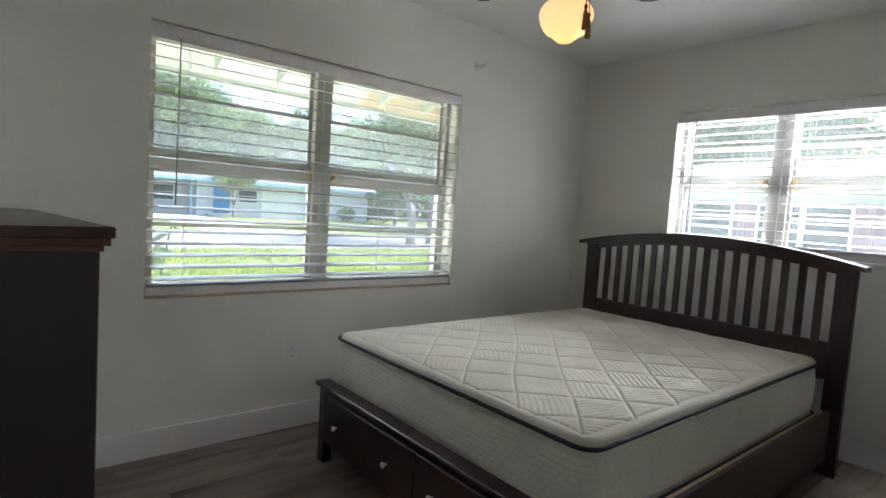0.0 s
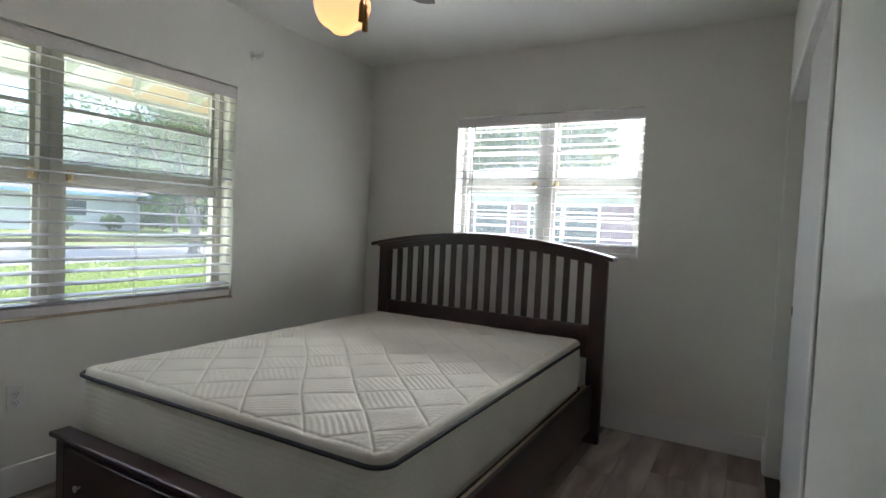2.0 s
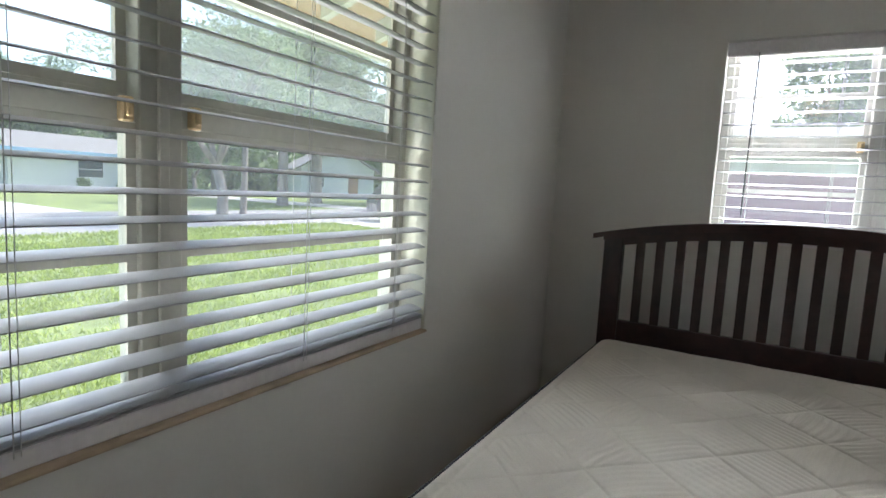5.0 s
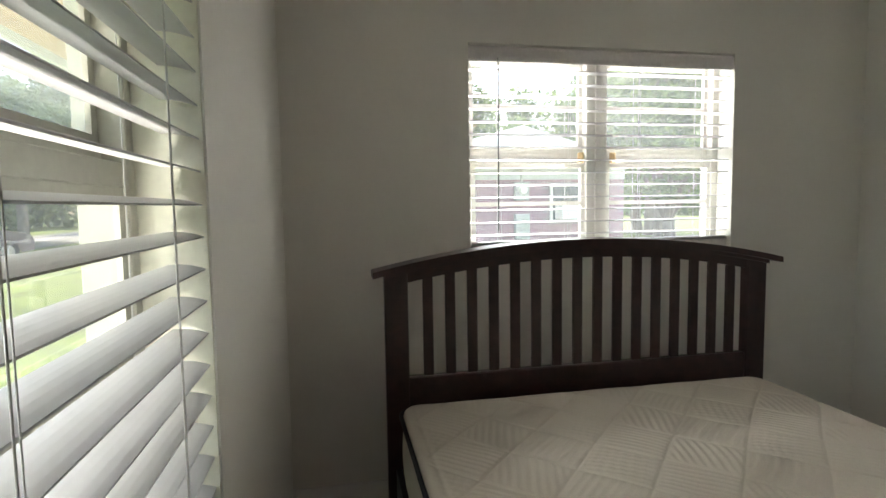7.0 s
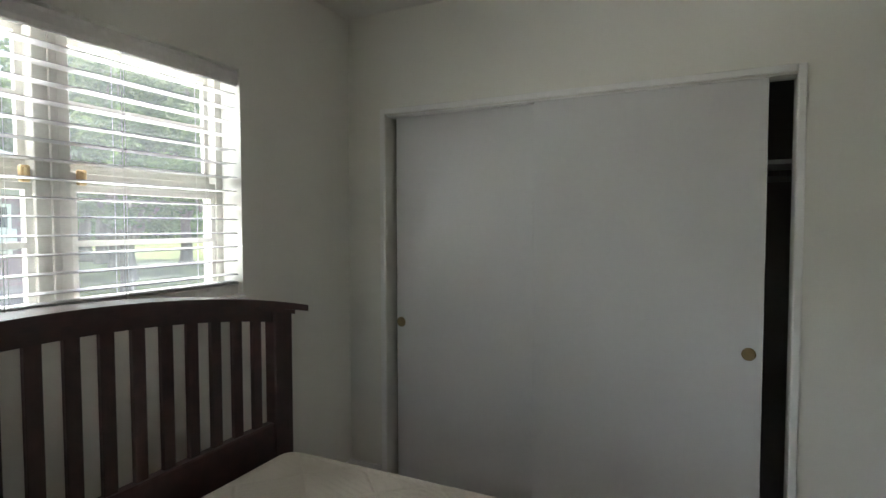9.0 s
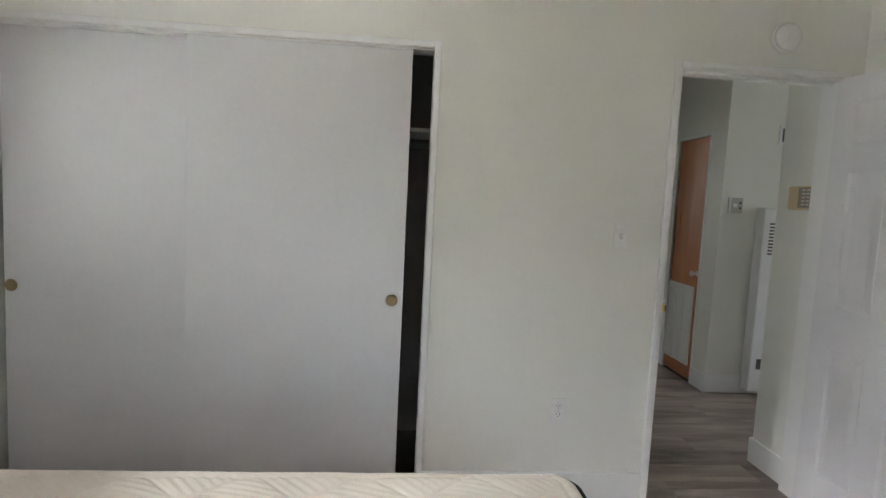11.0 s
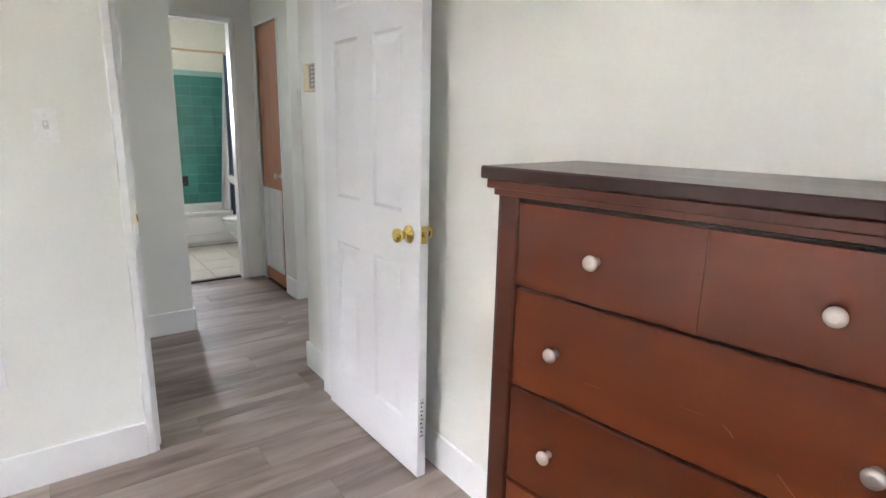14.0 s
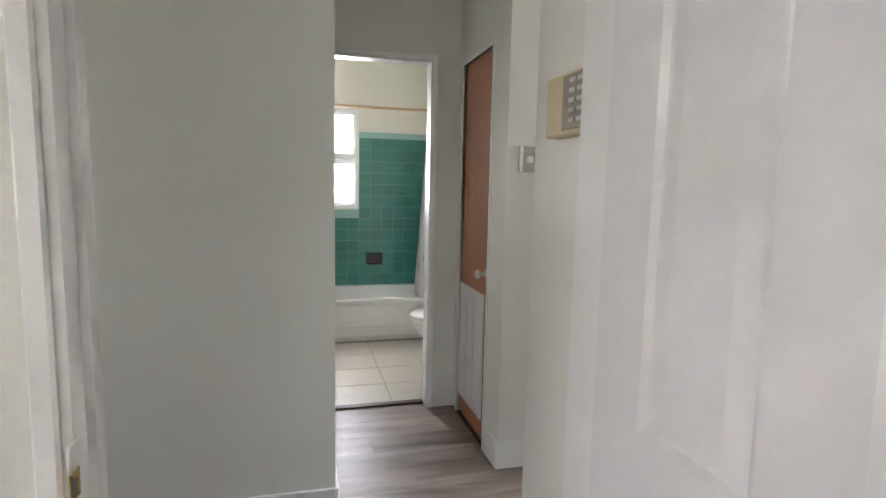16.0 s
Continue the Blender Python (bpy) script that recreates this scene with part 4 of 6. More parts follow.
def six_panel(ob, mat):
    bm = bmesh.new()
    box(bm, 0, LW, 0.007, LT - 0.007, 0.008, LH)
    s, c0, c1 = 0.112, LW / 2 - 0.055, LW / 2 + 0.055
    rowz = ((0.205, 0.80), (0.99, 1.60), (1.715, 1.905))
    for y0, y1 in ((0, 0.007), (LT - 0.007, LT)):
        box(bm, 0, s, y0, y1, 0.008, LH)
        box(bm, LW - s, LW, y0, y1, 0.008, LH)
        box(bm, c0, c1, y0, y1, 0.008, LH)
        for a, b in ((s, c0), (c1, LW - s)):
            zs = [0.008] + [z for r in rowz for z in r] + [LH]
            for k in range(0, len(zs), 2):
                box(bm, a, b, y0, y1, zs[k], zs[k + 1])
    part("leaf", bm, mat, ob)
    for a, b in ((s, c0), (c1, LW - s)):
        for z0, z1 in rowz:
            bm = bmesh.new()
            for out, face, out2 in ((0.0002, 0.0065, 0.0018), (LT - 0.0002, LT - 0.0065, LT - 0.0018)):
                q = []
                for ins, yy in ((0.0, out), (0.011, face), (0.018, face), (0.046, out2), (0.048, out2)):
                    q.append([bm.verts.new(p) for p in ((a + ins, yy, z0 + ins), (b - ins, yy, z0 + ins), (b - ins, yy, z1 - ins), (a + ins, yy, z1 - ins))])
                for m, n2 in zip(q, q[1:]):
                    for k in range(4):
                        bm.faces.new((m[k], m[(k + 1) % 4], n2[(k + 1) % 4], n2[k]))
                bm.faces.new(q[-1])
            part("panel", bm, mat, ob)

six_panel(leaf, M_DOOR)
for side, y0 in ((1, 0.0), (-1, LT)):
    d = -side
    part("knob", lathe(bmesh.new(), [(0.032, 0), (0.031, 0.005 * d), (0.014, 0.009 * d), (0.011, 0.024 * d), (0.018, 0.032 * d), (0.0245, 0.042 * d), (0.0235, 0.054 * d), (0.012, 0.060 * d)], 24, "y", (LW - 0.065, y0, 0.919)), M_BRASS, leaf, "round polished brass knob")
part("latch_plate", boxes((LW - 0.001, LW + 0.0015, 0.006, 0.029, 0.895, 0.955)), M_BRASS, leaf, "brass latch plate")
part("latch_bolt", boxes((LW + 0.0015, LW + 0.012, 0.011, 0.023, 0.918, 0.934), bev=0.003), M_BRASS, leaf)
bm = bmesh.new()
for z in (0.17, 0.20, 0.235, 0.30):
    box(bm, LW, LW + 0.0006, 0.009, 0.026, z, z + 0.022)
part("edge_label", bm, M_CORD, leaf, "remains of a printed sticker on the door edge")
bm = bmesh.new()
for k in range(9):
    z = 0.172 + k * 0.0165
    box(bm, LW + 0.0006, LW + 0.0010, 0.012 if k % 3 else 0.010, 0.019 if k % 2 else 0.024, z, z + 0.004 + 0.003 * (k % 2))
part("edge_print", bm, M_SLOT, leaf, "unreadable dark print bars on the sticker")
for z in (0.22, 1.0, 1.8):
    part("hinge", tube(bmesh.new(), [(-0.004, LT + 0.004, z - 0.045), (-0.004, LT + 0.004, z + 0.045)], 0.006, 10), M_BRASS, leaf, "brass hinge")
leaf.matrix_world = pose(0.130, 0.010, 0, 0, 0, 91.2)

# ---- closet doors ----
def sliding(name, x0, x1, y0, knob_x, label):
    ob = thing(name, ((x0 + x1) / 2, y0, 0), label, "closet door", kind="structure")
    part("panel", boxes((x0, x1, y0 - 0.03, y0, 0.012, CLOSET[2] - 0.006), bev=0.002), M_PANEL, ob, world=True)
    part("finger_pull", lathe(bmesh.new(), [(0.010, -0.002), (0.024, -0.002), (0.027, 0.003), (0.025, 0.004), (0.020, 0.0015), (0.004, 0.0015)], 20, "y", (knob_x, y0, 0.925)), M_BRONZE, ob, "round recessed brass finger pull", world=True)
    return ob

sliding("door_2", 2.068, 3.02, -0.022, 2.118, "flat white sliding closet door, the front one, left slightly open")
sliding("door_2", 2.94, 3.799, -0.068, 3.770, "flat white sliding closet door, the rear one")
solid("closet_track", boxes((CLOSET[0], CLOSET[1], -0.108, -0.012, CLOSET[2] - 0.006, CLOSET[2] - 0.001)), M_TRIM, "white head track over the sliding doors", "track")
shelf = thing("closet_shelf", (1.95, -0.45, 1.72), "plain white shelf in the dark closet", "shelf")
part("board", boxes((1.90, 3.93, -0.748, -0.40, 1.725, 1.745)), M_TRIM, shelf, world=True)
part("rail", tube(bmesh.new(), [(1.90, -0.45, 1.66), (3.93, -0.45, 1.66)], 0.015, 10), M_GREYBOX, shelf, "round hanging rail", world=True)
part("rail_bracket", boxes((1.90, 1.912, -0.60, -0.40, 1.64, 1.725)), M_TRIM, shelf, world=True)

# ---- switch, outlets, detector, hook ----
def outlet(at, turn, label):
    """Local: wall in the plane y = 0, the room at +y."""
    ob = thing("wall_outlet", (0, 0, 0), label, "wall outlet", "wall outlets")
    part("plate", boxes((-0.035, 0.035, 0, 0.006, -0.057, 0.057), bev=0.002), M_PLASTIC, ob)
    for z in (-0.02, 0.02):
        part("socket", lathe(bmesh.new(), [(0.0165, 0.005), (0.0165, 0.008), (0.014, 0.009)], 16, "y", (0, 0, z)), M_PLASTIC, ob)
        part("slots", boxes((-0.008, -0.0055, 0.0085, 0.0095, z - 0.003, z + 0.006), (0.0055, 0.008, 0.0085, 0.0095, z - 0.003, z + 0.006), (-0.002, 0.002, 0.0085, 0.0095, z - 0.011, z - 0.007)), M_SLOT, ob)
    part("screw", lathe(bmesh.new(), [(0.003, 0.0055), (0.003, 0.0075)], 8, "y"), M_NICKEL, ob)
    ob.matrix_world = pose(*at, 0, 0, turn)
    return ob

def switch(at, turn, label):
    ob = thing("light_switch", (0, 0, 0), label, "light switch", "light switches")
    part("plate", boxes((-0.035, 0.035, 0, 0.006, -0.057, 0.057), bev=0.002), M_PLASTIC, ob)
    part("bezel", boxes((-0.008, 0.008, 0.006, 0.0075, -0.014, 0.014)), M_CORD, ob)
    part("toggle", boxes((-0.004, 0.004, 0.0075, 0.020, -0.001, 0.010), bev=0.0015), M_PLASTIC, ob)
    for z in (-0.03, 0.03):
        part("screw", lathe(bmesh.new(), [(0.003, 0.0055), (0.003, 0.0075)], 8, "y", (0, 0, z)), M_NICKEL, ob)
    ob.matrix_world = pose(*at, 0, 0, turn)
    return ob

outlet((1.325, 0, 0.441), 0, "white double wall outlet low on the wall beside the bedroom door")
outlet((1.55, NORTH, 0.44), 180, "white double wall outlet under the wide window")
switch((1.088, 0, 1.262), 0, "white toggle light switch beside the bedroom door")
hall_switch = thing("light_switch", (-0.425, -1.55, 1.457), "brushed steel double switch plate with one white toggle in the hall", "light switch", "light switches")
part("plate", boxes((-0.058, 0.056, 0, 0.006, -0.057, 0.057), bev=0.002), M_STEELPLATE, hall_switch)
part("thermostat_cover", boxes((0.038, 0.056, 0.006, 0.013, -0.057, 0.057), bev=0.003), M_PLASTIC, hall_switch, "white cover beside the toggle")
part("rocker", boxes((-0.010, 0.020, 0.006, 0.014, -0.014, 0.014), bev=0.002), M_PLASTIC, hall_switch)
for z in (-0.02, 0.02):
    part("slot", boxes((-0.046, -0.030, 0.006, 0.0068, z - 0.008, z + 0.008)), M_SLOT, hall_switch)

alarm = thing("smoke_detector", (0.40, 0, 2.19), "round white smoke detector high above the bedroom door", "smoke detector")
part("base", lathe(bmesh.new(), [(0.068, 0), (0.068, 0.012), (0.062, 0.016)], 32, "y"), M_PLASTIC, alarm)
part("cover", lathe(bmesh.new(), [(0.06, 0.015), (0.058, 0.032), (0.045, 0.040), (0.02, 0.041)], 32, "y"), M_PLASTIC, alarm)

hook = thing("curtain_bracket", (2.80, NORTH, 2.30), "small white curtain rod bracket still screwed to the wall", "curtain bracket")
part("plate", boxes((-0.012, 0.012, -0.004, 0, -0.03, 0.03), bev=0.001), M_NICKEL, hook)
part("arm", tube(bmesh.new(), [(0, -0.003, 0.0), (0, -0.05, -0.004), (0.005, -0.085, 0.0), (0.005, -0.10, 0.018)], 0.006, 8), M_NICKEL, hook)
part("cup", tube(bmesh.new(), [(-0.03, -0.05, -0.006), (0.0, -0.055, -0.022), (0.035, -0.06, 0.002)], 0.006, 8), M_NICKEL, hook)

# ---- ceiling fan ----
fan = thing("ceiling_fan", (2.06, 1.59, CEIL), "ceiling fan with dark blades and a lit amber schoolhouse globe", "ceiling fan")
part("canopy", lathe(bmesh.new(), [(0.068, 0), (0.066, -0.02), (0.045, -0.05), (0.02, -0.06)], 28), M_FANMETAL, fan)
part("downrod", tube(bmesh.new(), [(0, 0, -0.05), (0, 0, -0.13)], 0.012, 12), M_FANMETAL, fan)
part("motor", lathe(bmesh.new(), [(0.03, -0.115), (0.09, -0.125), (0.115, -0.15), (0.115, -0.20), (0.09, -0.235), (0.05, -0.25)], 32), M_FANMETAL, fan)
for k in range(4):
    a = radians(-1 + 90 * k)
    bm = bmesh.new()
    ol = [(0.20, -0.045), (0.56, -0.068), (0.605, -0.045), (0.615, 0.0), (0.605, 0.045), (0.56, 0.068), (0.20, 0.045)]
    prism(bm, ol, -0.003, 0.003, "z")
    bmesh.ops.rotate(bm, verts=bm.verts, matrix=Matrix.Rotation(radians(11), 3, "X"))
    bmesh.ops.rotate(bm, verts=bm.verts, matrix=Matrix.Rotation(a, 3, "Z"))
    bmesh.ops.translate(bm, verts=bm.verts, vec=(0, 0, -0.205))
    part("blade", bm, M_FAN, fan)
    bm = bmesh.new()
    prism(bm, [(0.09, -0.012), (0.23, -0.030), (0.26, 0.0), (0.23, 0.030), (0.09, 0.012)], -0.010, -0.004, "z")
    bmesh.ops.rotate(bm, verts=bm.verts, matrix=Matrix.Rotation(a, 3, "Z"))
    bmesh.ops.translate(bm, verts=bm.verts, vec=(0, 0, -0.205))
    part("blade_arm", bm, M_FANMETAL, fan)
part("light_fitter", lathe(bmesh.new(), [(0.045, -0.25), (0.062, -0.27), (0.066, -0.335), (0.058, -0.345)], 28), M_FANMETAL, fan)
GP = [(0.055, -0.340), (0.066, -0.348), (0.078, -0.362), (0.118, -0.385), (0.136, -0.410), (0.138, -0.435), (0.128, -0.470), (0.112, -0.500), (0.094, -0.517), (0.070, -0.524), (0.060, -0.536), (0.040, -0.552), (0.015, -0.560), (0.0, -0.561)]
part("globe", lathe(bmesh.new(), [(r * 0.80, -0.552 + (z + 0.561) * 0.86) for r, z in GP], 40), M_GLOBE, fan, "amber-lit opal schoolhouse globe")
for k, (dx, dy, low) in enumerate(((-0.012, -0.112, -0.470), (-0.028, -0.108, -0.440))):
    part("pull_cord", tube(bmesh.new(), [(dx * 0.4, dy * 0.4, -0.30), (dx * 0.9, dy * 0.95, -0.375), (dx * 1.1, dy * 1.1, -0.40), (dx * 1.14, dy * 1.12, low)], 0.0022, 6), M_FANMETAL, fan, "thin brown pull cord")
    part("tassel", lathe(bmesh.new(), [(0.004, low + 0.010), (0.009, low), (0.005, low - 0.012), (0.010, low - 0.025), (0.012, low - 0.088), (0.009, low - 0.09)], 10, "z", (dx * 1.14, dy * 1.12, 0)), M_TASSEL, fan, "gold-brown tassel")

# ---- hall ----
odoor = thing("door_3", (-0.345, -2.24, 0), "narrow varnished orange-brown wooden door with a white return-air grille", "door", kind="structure")
slab = part("slab", boxes((-0.353, -0.325, -2.237, -1.765, 0.012, 1.997), bev=0.002), M_ORANGE, odoor, world=True)
part("knob", lathe(bmesh.new(), [(0.024, 0), (0.022, 0.005), (0.009, 0.010), (0.009, 0.028), (0.020, 0.036), (0.025, 0.046), (0.020, 0.056), (0.008, 0.058)], 20, "x", (-0.3250, -1.808, 0.895)), M_NICKEL, odoor, "round satin knob", world=True)
for z in (0.25, 1.80):
    part("hinge", boxes((-0.3270, -0.3210, -2.243, -2.228, z - 0.045, z + 0.045)), M_BRASSOLD, odoor, "old hinge", world=True)
gr = part("grille", boxes((-0.3250, -0.3150, -2.232, -2.218, 0.12, 0.78), (-0.3250, -0.3150, -1.844, -1.83, 0.12, 0.78), (-0.3250, -0.3150, -2.218, -1.844, 0.12, 0.134), (-0.3250, -0.3150, -2.218, -1.844, 0.766, 0.78), (-0.3240, -0.3235, -2.218, -1.844, 0.134, 0.766)), M_TRIM, odoor, "white stamped air grille", world=True)
bm = bmesh.new()
for k in range(44):
    z = 0.140 + k * 0.0142
    for y0, y1 in ((-2.212, -2.10), (-2.088, -1.974), (-1.962, -1.850)):
        prism(bm, [(-0.3230, z), (-0.3155, z + 0.001), (-0.3155, z + 0.0128), (-0.3230, z + 0.0123)], y0, y1, "y")
part("louvres", bm, M_TRIM, gr, "narrow white louvres", world=True)["kind"] = "stuff"
part("shade_back", boxes((-0.3248, -0.3232, -2.214, -1.848, 0.136, 0.764)), M_SLOT, gr, "dark behind the louvres", world=True)

thermo = thing("thermostat", (0.06, -0.205, 1.487), "beige wall thermostat with a brown keypad panel on the hall wall", "thermostat")
part("case", boxes((0, 0.035, -0.080, 0.090, -0.06, 0.058), bev=0.004), M_BEIGE, thermo)
part("panel", boxes((0.035, 0.0375, -0.006, 0.084, -0.050, 0.051), bev=0.001), M_GRILLE, thermo, "brown keypad panel")
for r in range(5):
    for c in range(2):
        part("button", boxes((0.0375, 0.0390, 0.022 + c * 0.030, 0.042 + c * 0.030, -0.038 + r * 0.018, -0.030 + r * 0.018)), M_CORD, thermo)
heater = thing("wall_heater", (-0.78, -1.55, 0), "tall white wall heater with dark louvres in the hall", "wall heater")
part("cabinet", boxes((-0.18, 0.18, 0, 0.10, 0.04, 1.45), bev=0.012, seg=2), M_TRIM, heater)
for k in range(10):
    part("louvre", boxes((-0.13, 0.13, 0.0995, 0.103, 1.10 + k * 0.025, 1.112 + k * 0.025)), M_SLOT, heater)
part("lower_vent", boxes((-0.13, 0.13, 0.0995, 0.103, 0.22, 0.30)), M_SLOT, heater)
vent = thing("air_vent", (-0.82, -1.55, 2.0), "small dark slotted air vent high on the hall wall", "air vent")
part("frame", boxes((-0.10, 0.10, 0, 0.008, -0.07, 0.07), bev=0.002), M_TRIM, vent)
part("slots", boxes((-0.08, 0.08, 0.008, 0.010, -0.05, 0.05)), M_SLOT, vent)

# ---- bathroom ----
tub = thing("bathtub", (-0.12, -4.15, 0), "white built-in bathtub under the teal tiles", "bathtub")
bm = bmesh.new()
outer = [(-0.945, -3.80), (0.705, -3.80), (0.705, -4.485), (-0.945, -4.485)]
def ring(z, ins, r=0.0):
    return [bm.verts.new((x + (ins if x < 0 else -ins), y + (-ins if y > -4 else ins * 0.7), z)) for x, y in outer]
rr = [ring(0.0, 0.012), ring(0.04, 0.004), ring(0.30, 0.012), ring(0.335, 0.0), ring(0.355, 0.002), ring(0.362, 0.012), ring(0.360, 0.07), ring(0.345, 0.085), ring(0.06, 0.16)]
for a, b in zip(rr, rr[1:]):
    for k in range(4):
        bm.faces.new((a[k], a[(k + 1) % 4], b[(k + 1) % 4], b[k]))
bm.faces.new(rr[-1])
bm.faces.new(rr[0][::-1])
part("basin", bm, M_PORCELAIN, tub, world=True)
part("apron_ledge", boxes((-0.945, 0.705, -3.806, -3.798, 0.12, 0.135), bev=0.003), M_PORCELAIN, tub, world=True)
part("spout", tube(bmesh.new(), [(0.705, -4.14, 0.60), (0.62, -4.14, 0.60), (0.58, -4.14, 0.57)], 0.018, 10), M_NICKEL, tub, "chrome tub spout", world=True)

dish = thing("soap_dish", (-0.11, -4.475, 0.62), "black ceramic soap dish set in the teal tiles", "soap dish")
part("tray", boxes((-0.078, 0.078, 0, 0.012, -0.056, 0.056), bev=0.004), M_SOAP, dish)
part("lip", boxes((-0.06, 0.06, 0.012, 0.045, -0.045, -0.030), bev=0.004), M_SOAP, dish)

rod = thing("shower_rod", (-0.12, -3.80, 1.96), "thin brass shower rod across the bathroom", "shower rod")
part("bar", tube(bmesh.new(), [(-0.948, -3.80, 1.96), (0.708, -3.80, 1.96)], 0.011, 12), M_ROD, rod, world=True)
part("flange", lathe(bmesh.new(), [(0.03, 0), (0.028, 0.012)], 16, "x", (-0.95, -3.80, 1.96)), M_ROD, rod, world=True)
part("flange", lathe(bmesh.new(), [(0.028, -0.012), (0.03, 0)], 16, "x", (0.71, -3.80, 1.96)), M_ROD, rod, world=True)

def curtain(name, x0, x1, x0b, x1b, y, z0, z1, folds, mat, label, rings_too):
    ob = thing(name, ((x0 + x1) / 2, y, z1), label, "shower curtain")
    nu, nv = folds * 10, 14
    verts, faces = [], []
    for j in range(nv + 1):
        f = j / nv
        a, b = x0 + (x0b - x0) * f, x1 + (x1b - x1) * f
        for i in range(nu + 1):
            u = i / nu
            verts.append((a + (b - a) * u - (x0 + x1) / 2, 0.03 * math.sin(u * folds * 2 * math.pi + f) * (0.7 + 0.5 * f), (z0 - z1) * f + 0.006 * math.cos(u * folds * 2 * math.pi) * (1 - f)))
    for j in range(nv):
        for i in range(nu):
            q = j * (nu + 1) + i
            faces.append((q, q + 1, q + nu + 2, q + nu + 1))
    me = bpy.data.meshes.new("cloth")
    me.from_pydata(verts, [], faces)
    me.polygons.foreach_set("use_smooth", [True] * len(faces))
    me.materials.append(mat)
    c = new("cloth", me)
    c.parent = ob
    m = c.modifiers.new("thickness", "SOLIDIFY")
    m.thickness = 0.002
    if rings_too:
        for k in range(folds):
            x = x0 + (x1 - x0) * (k + 0.5) / folds - (x0 + x1) / 2
            part("ring", tube(bmesh.new(), [(x, 0.016 * math.cos(a), 0.016 * math.sin(a) + 1.962 - z1) for a in [2 * math.pi * q / 12 for q in range(12)]], 0.002, 6, closed=True), M_NICKEL, ob)
    return ob

curtain("shower_curtain", -0.93, -0.475, -0.93, -0.45, -3.775, 0.25, 1.945, 9, M_CURTAIN, "dark blue-grey shower curtain drawn to one side", True)
curtain("shower_curtain", -0.93, -0.49, -0.93, -0.36, -3.855, 0.20, 1.935, 6, M_LINER, "white shower curtain liner hanging inside the tub", False)

toilet = thing("toilet", (-0.45, -3.05, 0), "white toilet with a closed lid", "toilet")
bm = bmesh.new()
def oval(z, rx, ry, cx=0.0):
    return [bm.verts.new((cx + rx * math.cos(2 * math.pi * k / 28), ry * math.sin(2 * math.pi * k / 28), z)) for k in range(28)]
rr = [oval(0, 0.13, 0.10, -0.03), oval(0.05, 0.125, 0.095, -0.03), oval(0.16, 0.12, 0.09, -0.02), oval(0.26, 0.19, 0.145, 0.02), oval(0.35, 0.235, 0.18, 0.03), oval(0.375, 0.24, 0.185, 0.03), oval(0.38, 0.22, 0.17, 0.03)]
for a, b in zip(rr, rr[1:]):
    for k in range(28):
        f = bm.faces.new((a[k], a[(k + 1) % 28], b[(k + 1) % 28], b[k]))
        f.smooth = True
bm.faces.new(rr[0][::-1]); bm.faces.new(rr[-1])
part("bowl", bm, M_PORCELAIN, toilet)
bm = bmesh.new()
rr = [oval(0.382, 0.235, 0.182, 0.03), oval(0.386, 0.242, 0.188, 0.03), oval(0.400, 0.242, 0.188, 0.03), oval(0.412, 0.22, 0.17, 0.03), oval(0.416, 0.10, 0.08, 0.03)]
for a, b in zip(rr, rr[1:]):
    for k in range(28):
        f = bm.faces.new((a[k], a[(k + 1) % 28], b[(k + 1) % 28], b[k]))
        f.smooth = True
bm.faces.new(rr[0][::-1]); bm.faces.new(rr[-1])
part("lid", bm, M_PORCELAIN, toilet)
part("neck", boxes((-0.30, -0.12, -0.10, 0.10, 0.15, 0.37), bev=0.03, seg=2), M_PORCELAIN, toilet)
part("tank", boxes((-0.465, -0.28, -0.19, 0.16, 0.36, 0.72), bev=0.02, seg=2), M_PORCELAIN, toilet)
part("tank_lid", boxes((-0.47, -0.27, -0.195, 0.165, 0.72, 0.75), bev=0.01, seg=2), M_PORCELAIN, toilet)
part("flush_lever", boxes((-0.28, -0.265, 0.06, 0.13, 0.655, 0.67), bev=0.003), M_NICKEL, toilet)

basin = thing("washbasin", (-0.66, -3.41, 0.76), "small white wall-hung washbasin with square front corners", "washbasin")
bm = bmesh.new()
hx, hy = 0.275, 0.175
rr = []
for ins, z in ((0.10, -0.13), (0.03, -0.10), (0.006, -0.075), (0.0, -0.04), (0.0, -0.004), (0.006, 0.0), (0.035, 0.0), (0.055, -0.012), (0.09, -0.085), (0.14, -0.10)):
    rr.append([bm.verts.new((x * (hx - ins), y * (hy - ins), z)) for x, y in ((-1, -0.9), (-0.93, -1), (0.8, -1), (0.97, -0.9), (1, -0.6), (1, 0.6), (0.97, 0.9), (0.8, 1), (-0.93, 1), (-1, 0.9))])
for a, b in zip(rr, rr[1:]):
    for k in range(10):
        bm.faces.new((a[k], a[(k + 1) % 10], b[(k + 1) % 10], b[k]))
bm.faces.new(rr[0][::-1]); bm.faces.new(rr[-1])
part("bowl", bm, M_PORCELAIN, basin)
part("drain_pipe", tube(bmesh.new(), [(0, 0, -0.12), (0, 0, -0.28), (-0.10, 0, -0.32), (-0.28, 0, -0.32)], 0.018, 8), M_NICKEL, basin)
part("tap", tube(bmesh.new(), [(-0.24, 0, 0.0), (-0.24, 0, 0.07), (-0.16, 0, 0.10), (-0.12, 0, 0.08)], 0.01, 8), M_NICKEL, basin)


